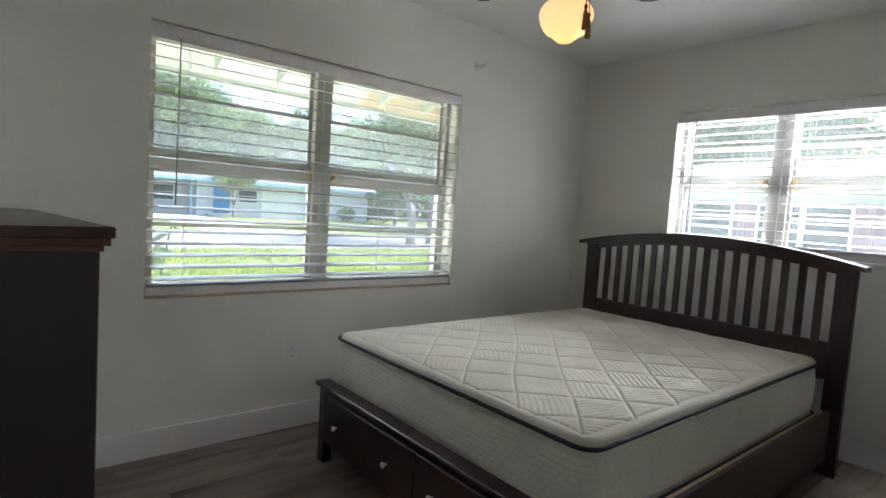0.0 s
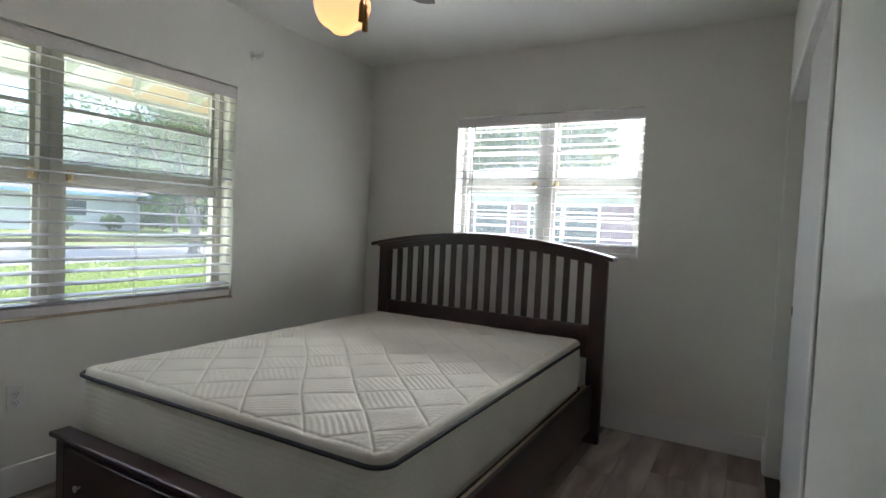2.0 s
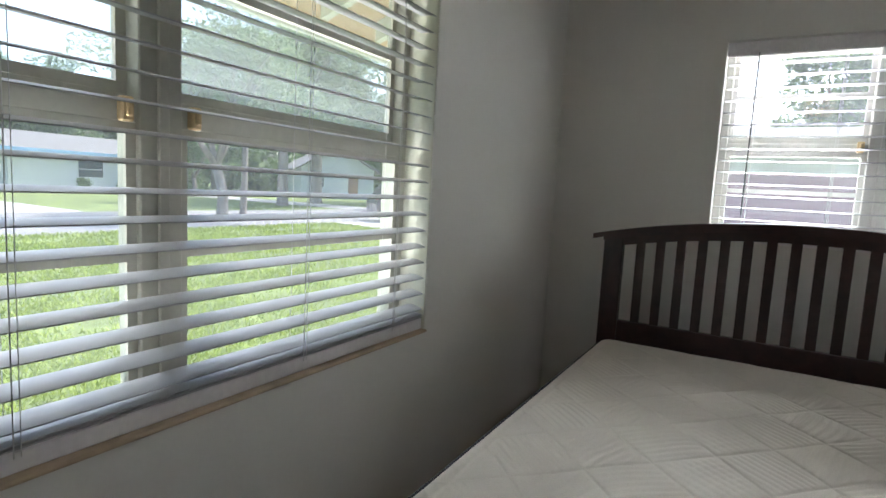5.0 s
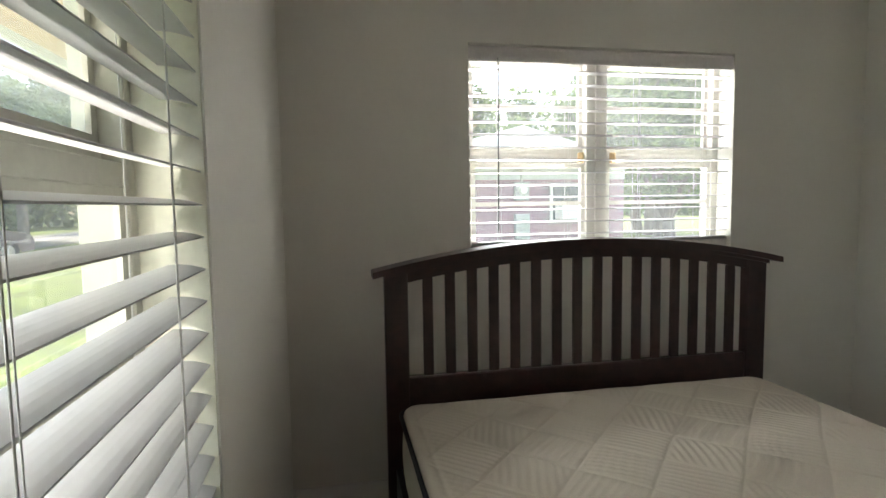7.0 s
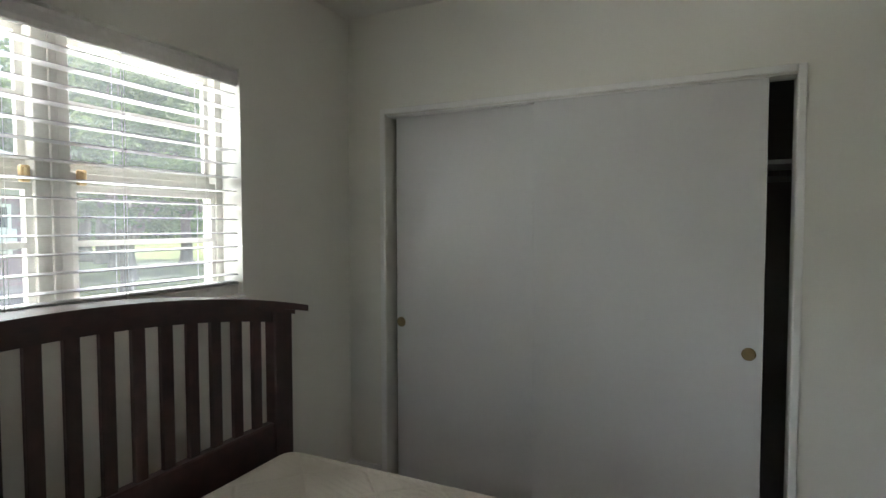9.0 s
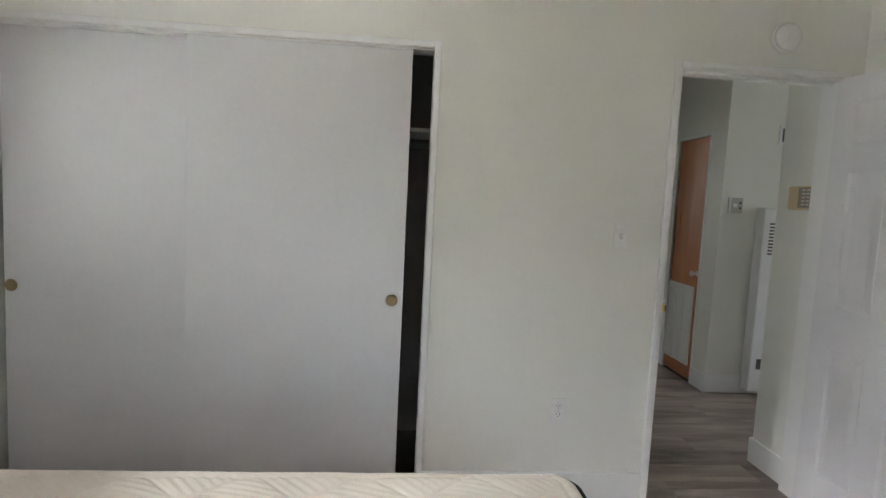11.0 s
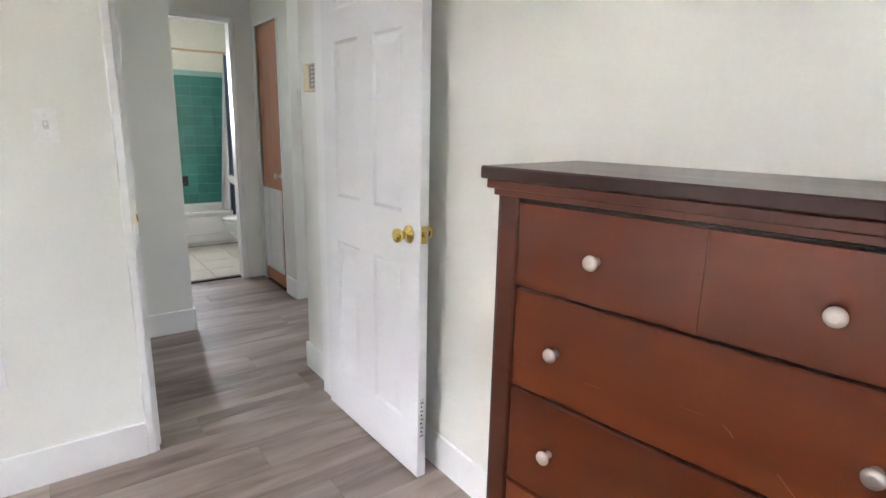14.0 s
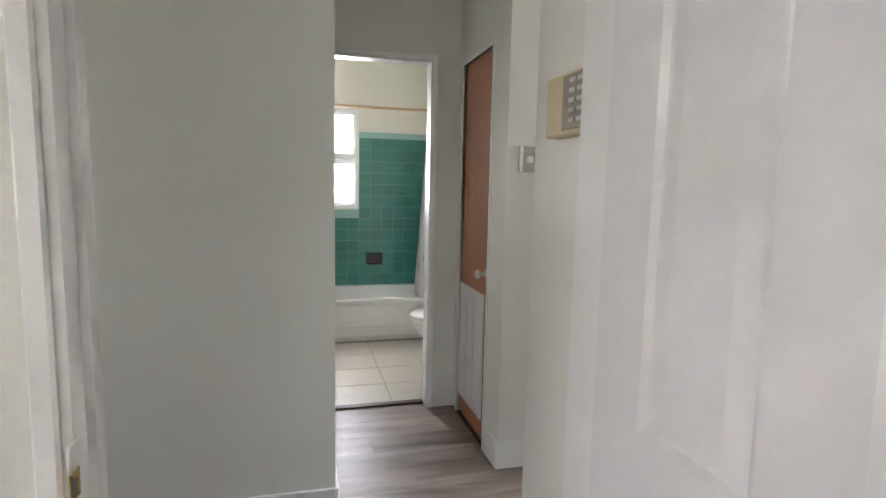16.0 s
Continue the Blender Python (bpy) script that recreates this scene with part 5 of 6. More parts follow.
# ---- outdoors ----
# daylight lamps high in front of the window openings stand in for the open sky
def sky_lamp(name, at, target, w, h, watts, spread=180, color=(0.93, 0.97, 1.0)):
    d = bpy.data.lights.new(name, "AREA")
    d.shape, d.size, d.size_y, d.energy, d.color, d.spread = "RECTANGLE", w, h, watts, color, radians(spread)
    ob = new(name, d)
    ob.matrix_world = look(at, target)
    return ob


sky_lamp("north_sky", (0.5, 8.0, 4.3), (1.75, 3.1, 1.35), 3.2, 0.9, LAMP_W1, 70)
sky_lamp("east_sky", (7.6, 1.6, 3.75), (4.15, 1.45, 1.6), 3.0, 0.9, LAMP_W2, 70)
# added fill lamps below the sills, for daylight thrown up by lawn and yard
sky_lamp("lawn_bounce_fill", (1.75, 3.78, -0.06), (1.75, 3.0, 1.35), 2.2, 0.4, LAMP_LAWN_FILL, 120, (1.0, 1.0, 0.93))
sky_lamp("yard_bounce_fill", (5.7, 1.45, 0.35), (4.2, 1.45, 1.7), 2.2, 0.6, LAMP_YARD_FILL, 110, (1.0, 0.99, 0.95))
sky_lamp("window_daylight", (0.27, -4.75, 1.60), (0.27, -4.0, 1.5), 0.44, 0.9, LAMP_BATH)
# added lamp before the unseen room's window, brightens the hall
sky_lamp("window_daylight", (-5.05, -0.95, 1.45), (-3.0, -0.95, 1.3), 1.8, 1.3, LAMP_FAR)

solid("ground", boxes((-250, 350, -250, 350, GROUND - 0.2, GROUND)), M_GRASSGROUND, "sunlit green lawn around the houses", "ground")
solid("road", boxes((-250, 350, 16.2, 23.5, GROUND, GROUND + 0.012)), M_ROAD, "pale worn asphalt road past the house", "road")
solid("pavement", boxes((7.5, 11.6, 23.5, 41.5, GROUND, GROUND + 0.02), (17.0, 24.0, 11.8, 16.2, GROUND, GROUND + 0.02), (26.5, 30.0, 23.5, 40, GROUND, GROUND + 0.02)), M_CONC, "pale concrete driveways", "driveway")

# eave over the wide window
eave = thing("roof_eave", (1.6, NORTH + OUT, 2.4), "white painted roof eave with exposed rafter ends over the wide window", "eave", kind="structure")
EY = 3.95
def sloped(bm, x0, x1, y0, y1, za, zb, th):
    v = [bm.verts.new(p) for p in ((x0, y0, za), (x1, y0, za), (x1, y1, zb), (x0, y1, zb), (x0, y0, za + th), (x1, y0, za + th), (x1, y1, zb + th), (x0, y1, zb + th))]
    for q in ((0, 3, 2, 1), (4, 5, 6, 7), (0, 1, 5, 4), (1, 2, 6, 5), (2, 3, 7, 6), (3, 0, 4, 7)):
        bm.faces.new([v[i] for i in q])
for k in range(14):
    x = -1.96 + 0.405 * k + 0.02
    bm = bmesh.new()
    sloped(bm, x, x + 0.042, NORTH + OUT, EY - 0.22, 2.27, 2.06, 0.10)
    part("rafter_tail", bm, M_FASCIA, eave, world=True)
bm = bmesh.new()
sloped(bm, -2.2, 2.45, NORTH + OUT, EY - 0.02, 2.37, 2.085, 0.02)
part("eave_board", bm, M_FASCIA, eave, "white painted eave boards", world=True)
bm = bmesh.new()
sloped(bm, 2.45, 4.6, NORTH + OUT, EY - 0.02, 2.37, 2.085, 0.02)
part("eave_board", bm, M_PLY, eave, "bare tan plywood patch in the eave", world=True)
part("fascia", boxes((-2.2, 4.6, EY - 0.02, EY + 0.005, 2.045, 2.16), bev=0.003), M_FASCIA, eave, world=True)
bm = bmesh.new()
sloped(bm, -5.3, 4.4, -0.9, NORTH + OUT + 0.02, 3.95, 2.71, 0.03)
sloped(bm, -5.3, 4.4, NORTH + OUT + 0.021, EY + 0.03, 2.71, 2.165, 0.03)
sloped(bm, -5.3, 4.4, -0.9, -5.5, 3.95, 2.45, 0.03)
solid("roof", bm, M_ROOF, "low grey shingle roof of the house", "roof")


# neighbouring houses
def house_window(parent, x0, x1, z0, z1, y, label="", ac=False):
    """A window in a wall that runs along the local x, the open side at -y."""
    w = part("window", boxes((x0, x1, y - 0.03, y + 0.01, z0 - 0.05, z0), (x0, x1, y - 0.03, y + 0.01, z1, z1 + 0.05), (x0 - 0.05, x0, y - 0.03, y + 0.01, z0 - 0.05, z1 + 0.05), (x1, x1 + 0.05, y - 0.03, y + 0.01, z0 - 0.05, z1 + 0.05), (x0, x1, y - 0.022, y, (z0 + z1) / 2 - 0.02, (z0 + z1) / 2 + 0.02)), M_TRIM, parent, label)
    part("pane", boxes((x0, x1, y - 0.012, y - 0.004, z0, z1)), M_DARKGLASS, w)
    return w


hA = thing("neighbour_house", (5.0, 42.0, GROUND), "long low pale blue house with bright blue door", "house")
part("wall", boxes((-1.0, 8.0, 2.4, 8.4, 0, 2.55), (6.6, 21.0, 0, 8.4, 0, 2.55)), M_HOUSEBLUE, hA)
part("gable_wall", boxes((11.4, 21.0, -0.03, 0.0, 0, 2.55)), M_HOUSEWHITE, hA, "white front wall")
part("roof", prism(bmesh.new(), [(-0.7, 2.55), (-0.7, 2.68), (4.2, 4.0), (9.1, 2.68), (9.1, 2.55)], -1.6, 21.7), M_ROOF, hA)
part("fascia", boxes((-1.6, 21.7, -0.74, -0.70, 2.50, 2.72)), M_BLUETRIM, hA, "light blue fascia board")
part("porch_post", boxes((6.2, 6.35, 0.2, 0.35, 0, 2.5)), M_BLUETRIM, hA)
part("porch_post", boxes((2.9, 3.05, 0.2, 0.35, 0, 2.5)), M_BLUETRIM, hA)
d = part("door", boxes((7.75, 8.95, -0.05, 0.0, 0.25, 2.32)), M_BLUEDOOR, hA, "bright blue front door")
part("garage_door", boxes((-0.6, 1.9, 2.34, 2.4, 0.1, 2.3)), M_BLUEDOOR, hA, "faded blue garage door")
house_window(hA, 9.6, 11.0, 1.15, 2.05, 0.0)
house_window(hA, 15.4, 17.0, 1.05, 2.10, -0.03)
house_window(hA, 4.0, 5.6, 1.0, 2.1, 2.4)
part("porch_step", boxes((7.2, 9.6, -0.9, 0.0, 0, 0.2)), M_CONC, hA)

hB = thing("neighbour_house", (42.0, 38.0, GROUND), "pale blue gabled house beyond the road", "house")
part("wall", prism(bmesh.new(), [(-3.6, 0), (-3.6, 2.9), (0, 5.0), (3.6, 2.9), (3.6, 0)], 0, 11, "y"), M_HOUSEBLUE, hB)
bm = bmesh.new()
for s in (-1, 1):
    v = [bm.verts.new(p) for p in ((0, -0.5, 5.05), (s * 4.2, -0.5, 2.60), (s * 4.2, 11.5, 2.60), (0, 11.5, 5.05), (0, -0.5, 5.22), (s * 4.2, -0.5, 2.77), (s * 4.2, 11.5, 2.77), (0, 11.5, 5.22))]
    for q in ((0, 3, 2, 1), (4, 5, 6, 7), (0, 1, 5, 4), (1, 2, 6, 5), (2, 3, 7, 6), (3, 0, 4, 7)):
        bm.faces.new([v[i] for i in q])
part("roof", bm, M_ROOF, hB)
house_window(hB, -2.4, -1.4, 1.1, 2.0, 0.0)
part("door", boxes((1.0, 2.0, -0.04, 0, 0.1, 2.15)), M_FANMETAL, hB, "brown door")
hB.rotation_euler[2] = radians(-35)

# mauve brick house next door: its long wall faces the window above the bed
hC = thing("neighbour_house", (12.0, 0.0, GROUND), "low mauve brick house with white windows and eave", "house")
hC_wall = part("wall", boxes((0.0, 9.0, -3.1, 7.0, 0, 2.45)), M_MORTAR, hC, "mauve brick wall")
bm = bmesh.new()
for s, x0, x1 in ((0, -0.6, 4.5), (1, 9.6, 4.5)):
    v = [bm.verts.new(p) for p in ((x0, -3.7, 2.50), (x1, -3.7, 3.35), (x1, 7.5, 3.35), (x0, 7.5, 2.50), (x0, -3.7, 2.60), (x1, -3.7, 3.45), (x1, 7.5, 3.45), (x0, 7.5, 2.60))]
    for q in ((0, 3, 2, 1), (4, 5, 6, 7), (0, 1, 5, 4), (1, 2, 6, 5), (2, 3, 7, 6), (3, 0, 4, 7)):
        bm.faces.new([v[i] for i in q])
part("roof", bm, M_ROOF, hC)
part("fascia", boxes((-0.64, -0.60, -3.75, 7.5, 2.36, 2.64)), M_TRIM, hC, "white fascia board")
part("frieze", boxes((-0.035, -0.012, -3.1, 7.0, 2.13, 2.42)), M_HOUSEBLUE, hC, "pale blue-grey frieze board under the eave")
part("soffit", boxes((-0.60, 0.0, -3.7, 7.5, 2.44, 2.49)), M_FASCIA, hC)
part("gable", prism(bmesh.new(), [(-2.6, 2.60), (-0.75, 3.12), (1.2, 2.60)], -0.5, 3.0), M_TRIM, hC, "low white gable over the eave")
def side_window(y0, y1, z0, z1):
    bm = bmesh.new()
    for a, b, c, d2 in ((y0, y1, z0 - 0.05, z0), (y0, y1, z1, z1 + 0.05), (y0 - 0.05, y0, z0 - 0.05, z1 + 0.05), (y1, y1 + 0.05, z0 - 0.05, z1 + 0.05), (y0, y1, (z0 + z1) / 2 - 0.025, (z0 + z1) / 2 + 0.025)):
        box(bm, -0.045, 0.01, a, b, c, d2)
    w = part("window", bm, M_TRIM, hC)
    part("pane", boxes((-0.03, -0.018, y0, y1, z0, z1)), M_DARKGLASS, w)
    return w
w = side_window(-2.13, -1.53, 1.32, 1.99)
part("air_conditioner", boxes((-0.40, -0.046, -2.08, -1.58, 1.34, 1.66), bev=0.01), M_TRIM, w, "white window air conditioner")
side_window(2.95, 3.65, 1.15, 2.05)
side_window(3.75, 4.45, 1.15, 2.05)
side_window(5.0, 5.8, 1.15, 2.05)
part("meter_box", boxes((-0.14, -0.012, -1.0, -0.72, 1.72, 2.08), bev=0.008), M_GREYBOX, hC)
part("meter_dial", lathe(bmesh.new(), [(0.08, 0), (0.08, -0.06), (0.06, -0.08)], 18, "x", (-0.14, -0.86, 1.92)), M_TRIM, hC)
part("service_mast", tube(bmesh.new(), [(-0.08, -0.86, 2.08), (-0.08, -0.86, 2.46)], 0.025, 8), M_GREYBOX, hC)
part("breaker_panel", boxes((-0.13, -0.012, -1.02, -0.72, 0.95, 1.45), bev=0.008), M_GREYBOX, hC)
bm = bmesh.new()
bw, bh = 0.20, 0.067
r = 0
rngb = random.Random(5)
while r * (bh + 0.010) < 2.42:
    z = r * (bh + 0.010)
    y = -3.1 + (0.105 if r % 2 else 0)
    while y + bw < 7.0:
        cy = y + bw / 2
        ok = True
        for a, b, c, d2 in ((-2.19, -1.47, 1.26, 2.05), (2.89, 3.71, 1.09, 2.11), (3.69, 4.51, 1.09, 2.11), (4.94, 5.86, 1.09, 2.11)):
            if y < b and y + bw > a and z < d2 and z + bh > c:
                ok = False
        if ok and 0.7 < z < 2.1:
            e = rngb.uniform(0.006, 0.010)
            box(bm, -e, 0.002, y, y + bw, z, z + bh)
        y += bw + 0.010
    r += 1
part("bricks", bm, M_PINK, hC_wall, "courses of mauve bricks")["kind"] = "stuff"


# ---- trees and shrubs ----
def leaf_cloud(rng, centres, count, size, squash=0.8):
    """Many small bent leaves round the ends of limbs, as one mesh."""
    verts, faces = [], []
    for _ in range(count):
        cx, cy, cz, r = centres[rng.randrange(len(centres))]
        while True:
            p = Vector((rng.uniform(-1, 1), rng.uniform(-1, 1), rng.uniform(-1, 1)))
            if 0.25 < p.length < 1:
                break
        p = Vector((cx, cy, cz)) + Vector((p.x * r, p.y * r, p.z * r * squash))
        u = Vector((rng.uniform(-1, 1), rng.uniform(-1, 1), rng.uniform(-0.6, 0.6))).normalized()
        v = u.cross(Vector((rng.uniform(-1, 1), rng.uniform(-1, 1), 1))).normalized()
        w = u.cross(v) * 0.12
        s = size * rng.uniform(0.6, 1.3)
        k = len(verts)
        verts += [p - u * s, p + v * s * 0.42 + w * s, p + u * s, p - v * s * 0.42 + w * s]
        faces.append((k, k + 1, k + 2, k + 3))
    me = bpy.data.meshes.new("crown")
    me.from_pydata([tuple(q) for q in verts], [], faces)
    return me


def tree(at, height, spread, leaves, size, label, lean=(0, 0), seed=1, mat=None, trunk=0.16, forks=5, low=0.35, clumps=26):
    rng = random.Random(seed)
    ob = thing("tree", at, label, "tree", "trees")
    bm = bmesh.new()
    split = Vector((lean[0] * height * low, lean[1] * height * low, height * low))
    mid = split * 0.5 + Vector((rng.uniform(-0.1, 0.1), rng.uniform(-0.1, 0.1), 0))
    tube(bm, [(0, 0, -0.1), (0, 0, 0.15), mid, split], trunk, 10, radii=[trunk * 1.5, trunk * 1.1, trunk * 0.95, trunk * 0.8])
    part("trunk", bm, M_BARK, ob)
    bm = bmesh.new()
    centres = []
    for k in range(forks):
        a = 2 * math.pi * k / forks + rng.uniform(-0.4, 0.4)
        end = split + Vector((math.cos(a) * spread * 0.6, math.sin(a) * spread * 0.6, height * (1 - low) * rng.uniform(0.45, 0.8)))
        m = split * 0.5 + end * 0.5 + Vector((rng.uniform(-0.3, 0.3), rng.uniform(-0.3, 0.3), rng.uniform(0, 0.4)))
        tube(bm, [split, m, end], trunk, 7, radii=[trunk * 0.6, trunk * 0.35, trunk * 0.12])
        for q in range(3):
            e2 = m + Vector((rng.uniform(-1, 1) * spread * 0.5, rng.uniform(-1, 1) * spread * 0.5, rng.uniform(0.1, 0.5) * height * (1 - low)))
            tube(bm, [m, (m + e2) * 0.5 + Vector((0, 0, 0.15)), e2], trunk, 5, radii=[trunk * 0.28, trunk * 0.16, trunk * 0.05])
            centres.append((*e2, spread * rng.uniform(0.18, 0.34)))
        centres.append((*end, spread * rng.uniform(0.22, 0.38)))
    part("limbs", bm, M_BARK, ob, "forked grey limbs")
    while len(centres) < clumps:
        a, rr2 = rng.uniform(0, 2 * math.pi), spread * math.sqrt(rng.uniform(0, 1))
        zz = height * (low + (1 - low) * (0.15 + 0.75 * rng.random() * (1 - 0.45 * rr2 / spread)))
        centres.append((split.x + math.cos(a) * rr2, split.y + math.sin(a) * rr2, zz, spread * rng.uniform(0.14, 0.3)))
    me = leaf_cloud(rng, centres, leaves, size)
    me.materials.append(mat or M_LEAF)
    c = new("crown", me)
    c.parent = ob
    return ob


# the twin-stemmed tree by the road
tree((13.9, 18.7, GROUND), 8.0, 4.0, 7000, 0.10, "grey forked tree with light leaves by the road", (-0.10, 0.03), 22, trunk=0.2, low=0.24, forks=4, clumps=20)
tree((15.4, 19.4, GROUND), 8.5, 3.2, 3000, 0.11, "slender dark trunk beside the forked tree by the road", (0.04, 0.02), 23, trunk=0.13, low=0.4, forks=3, clumps=12)
big = tree((6.0, 54.0, GROUND), 14.5, 6.5, 16000, 0.26, "large dense green tree behind a house", (0, 0), 31, trunk=0.4, low=0.2, clumps=60)
airy = tree((16.5, 56.0, GROUND), 10.0, 5.0, 10000, 0.2, "medium green tree with an airy crown", (0, 0), 32, trunk=0.3, low=0.22, clumps=40)
for x, y, s, a in ((12.0, 55, 1.02, 40), (17.5, 58, 0.86, 130), (23, 57, 0.84, 230), (34, 54, 0.8, 20), (-4, 52, 1.0, 200), (-16, 46, 1.0, 90), (34, 58, 0.85, 300), (40, 54, 0.95, 10), (46, 62, 1.0, 150), (66, 60, 1.1, 60), (62, 46, 1.0, 250),
                   (60, 32, 0.95, 120), (52, 18, 0.8, 330), (68, 22, 1.0, 190), (56, 62, 0.95, 75), (30, -2.2, 0.62, 15), (32, 11.5, 0.66, 35), (34, 19, 0.7, 160), (27, -13, 0.7, 290), (23, -11, 0.62, 100), (30, 14, 0.5, 310), (24, -18, 0.8, 60)):
    copy_thing(big, pose(x, y, GROUND, 0, 0, a) @ Matrix.Scale(s, 4))
for x, y, s, a in ((21, 57, 0.9, 80), (26, 55, 0.95, 10), (30, 56, 0.9, 200), (-2, 45, 0.8, 30), (27, 39, 0.6, 60), (56, 40, 0.75, 140), (38, 24, 0.6, 220), (28.5, 46, 0.6, 250),
                   (18.5, -8.5, 0.72, 150), (15.8, -6.6, 0.5, 50), (27, 8.5, 0.45, 20), (28, 4.5, 0.36, 70), (26, 1.0, 0.34, 200), (20.5, -5.5, 0.6, 260)):
    copy_thing(airy, pose(x, y, GROUND, 0, 0, a) @ Matrix.Scale(s, 4))
shade = tree((30.0, 29.5, GROUND), 13.5, 6.0, 15000, 0.2, "tall oak-like tree with a thick bare trunk across the road", (0, 0), 51, trunk=0.42, low=0.34, clumps=50)
copy_thing(shade, pose(40.5, 26.5, GROUND, 0, 0, 120) @ Matrix.Scale(0.92, 4))
copy_thing(shade, pose(25.0, 27.5, GROUND, 0, 0, 210) @ Matrix.Scale(0.8, 4))
slim = tree((31.0, -1.6, GROUND), 13.0, 3.7, 10000, 0.2, "tall slim dark green tree behind the brick house", (0, 0), 52, trunk=0.28, low=0.14, clumps=46)
for x, y, s, a in ((29, -13.5, 1.05, 70), (24, -15, 0.95, 200), (19.5, -12.5, 0.85, 320), (33, 10, 0.9, 40), (35, 15, 1.0, 250)):
    copy_thing(slim, pose(x, y, GROUND, 0, 0, a) @ Matrix.Scale(s, 4))
y_tree = tree((13.7, 40.4, GROUND), 3.6, 1.9, 5000, 0.12, "bushy light green young tree before the blue house", (0, 0), 41, mat=M_LEAFLIGHT, trunk=0.06, low=0.25, clumps=18)


def shrub(at, r, h, count, size, label, seed, mat=None):
    rng = random.Random(seed)
    ob = thing("shrub", at, label, "shrub", "shrubs")
    bm = bmesh.new()
    for k in range(5):
        a = rng.uniform(0, 6.28)
        tube(bm, [(0, 0, -0.05), (math.cos(a) * r * 0.3, math.sin(a) * r * 0.3, h * 0.4), (math.cos(a) * r * 0.6, math.sin(a) * r * 0.6, h * 0.8)], 0.015, 5, radii=[0.02, 0.012, 0.005])
    part("stems", bm, M_BARK, ob)
    me = leaf_cloud(rng, [(rng.uniform(-0.5, 0.5) * r, rng.uniform(-0.5, 0.5) * r, h * rng.uniform(0.35, 0.7), r * 0.5) for _ in range(9)], count, size)
    me.materials.append(mat or M_LEAF)
    c = new("foliage", me)
    c.parent = ob
    return ob


shrub((23.2, 41.0, GROUND), 1.1, 1.2, 2200, 0.09, "small rounded green shrub before the white wall", 3)
shrub((20.4, 41.2, GROUND), 0.6, 1.3, 900, 0.08, "thin green shrub under the white house's window", 4)
shrub((27.5, 41.5, GROUND), 1.8, 2.2, 2500, 0.14, "dark green shrub beside the driveway", 5)

# the woods that close the view beyond the houses
rngw = random.Random(77)
verts, faces = [], []
for _ in range(34000):
    a = radians(rngw.uniform(-25, 135))
    top = 5.5 + 3.5 * noise.noise(Vector((a * 9, 0, 2))) + 1.5 * noise.noise(Vector((a * 40, 3, 2)))
    r = rngw.uniform(72, 80)
    p = Vector((math.sin(a) * r, math.cos(a) * r, GROUND + top * rngw.random() ** 0.8))
    u = Vector((rngw.uniform(-1, 1), rngw.uniform(-1, 1), rngw.uniform(-1, 1))).normalized()
    v = u.cross(Vector((rngw.uniform(-1, 1), 1, rngw.uniform(-1, 1)))).normalized()
    s = rngw.uniform(0.3, 0.75)
    k = len(verts)
    verts += [p - u * s, p + v * s * 0.6, p + u * s, p - v * s * 0.6]
    faces.append((k, k + 1, k + 2, k + 3))
wme = bpy.data.meshes.new("far_woods")
wme.from_pydata([tuple(q) for q in verts], [], faces)
wme.materials.append(M_LEAF)
tagged(new("far_woods", wme), "dense dark green woods beyond the neighbouring houses", "woods", "", "stuff")

# broad leaves of a plant just outside the wide window
plant = thing("garden_plant", (0.90, 3.52, GROUND), "broad-leaved green plant growing up outside the window", "plant")
bm = bmesh.new()
rngp = random.Random(8)
stems = [[(0, 0, 0), (0.02, -0.02, 0.6), (0.08, -0.04, 1.1), (0.13, -0.02, 1.36)], [(0.05, 0, 0), (0.12, -0.03, 0.7), (0.24, -0.04, 1.06)], [(-0.05, 0, 0), (-0.02, -0.04, 0.8), (0.04, -0.05, 1.22)]]
for s in stems:
    tube(bm, s, 0.006, 6)
part("stems", bm, M_LEAF, plant)
leafbm = bmesh.new()
L, Wd = 0.11, 0.032
vs = [leafbm.verts.new(p) for p in ((0, 0, 0), (L * 0.3, Wd, 0.006), (L * 0.65, Wd * 0.9, -0.004), (L, 0, -0.03), (L * 0.65, -Wd * 0.9, -0.004), (L * 0.3, -Wd, 0.006), (L * 0.4, 0, -0.004))]
for q in ((0, 1, 6), (1, 2, 6), (2, 3, 6), (3, 4, 6), (4, 5, 6), (5, 0, 6)):
    leafbm.faces.new([vs[i] for i in q])
leaf_me = mesh_from("leaf", leafbm, M_LEAF)
for s in stems:
    for k in range(9):
        f = 0.45 + 0.55 * k / 8
        idx = min(len(s) - 2, int(f * (len(s) - 1)))
        g = f * (len(s) - 1) - idx
        p = Vector(s[idx]).lerp(Vector(s[idx + 1]), g)
        o = new("leaf", leaf_me)
        o.parent = plant
        o.matrix_basis = Matrix.Translation(p) @ Euler((rngp.uniform(-0.6, 0.6), rngp.uniform(-0.3, 0.7), rngp.uniform(0, 6.28))).to_matrix().to_4x4() @ Matrix.Scale(rngp.uniform(0.95, 1.5), 4)

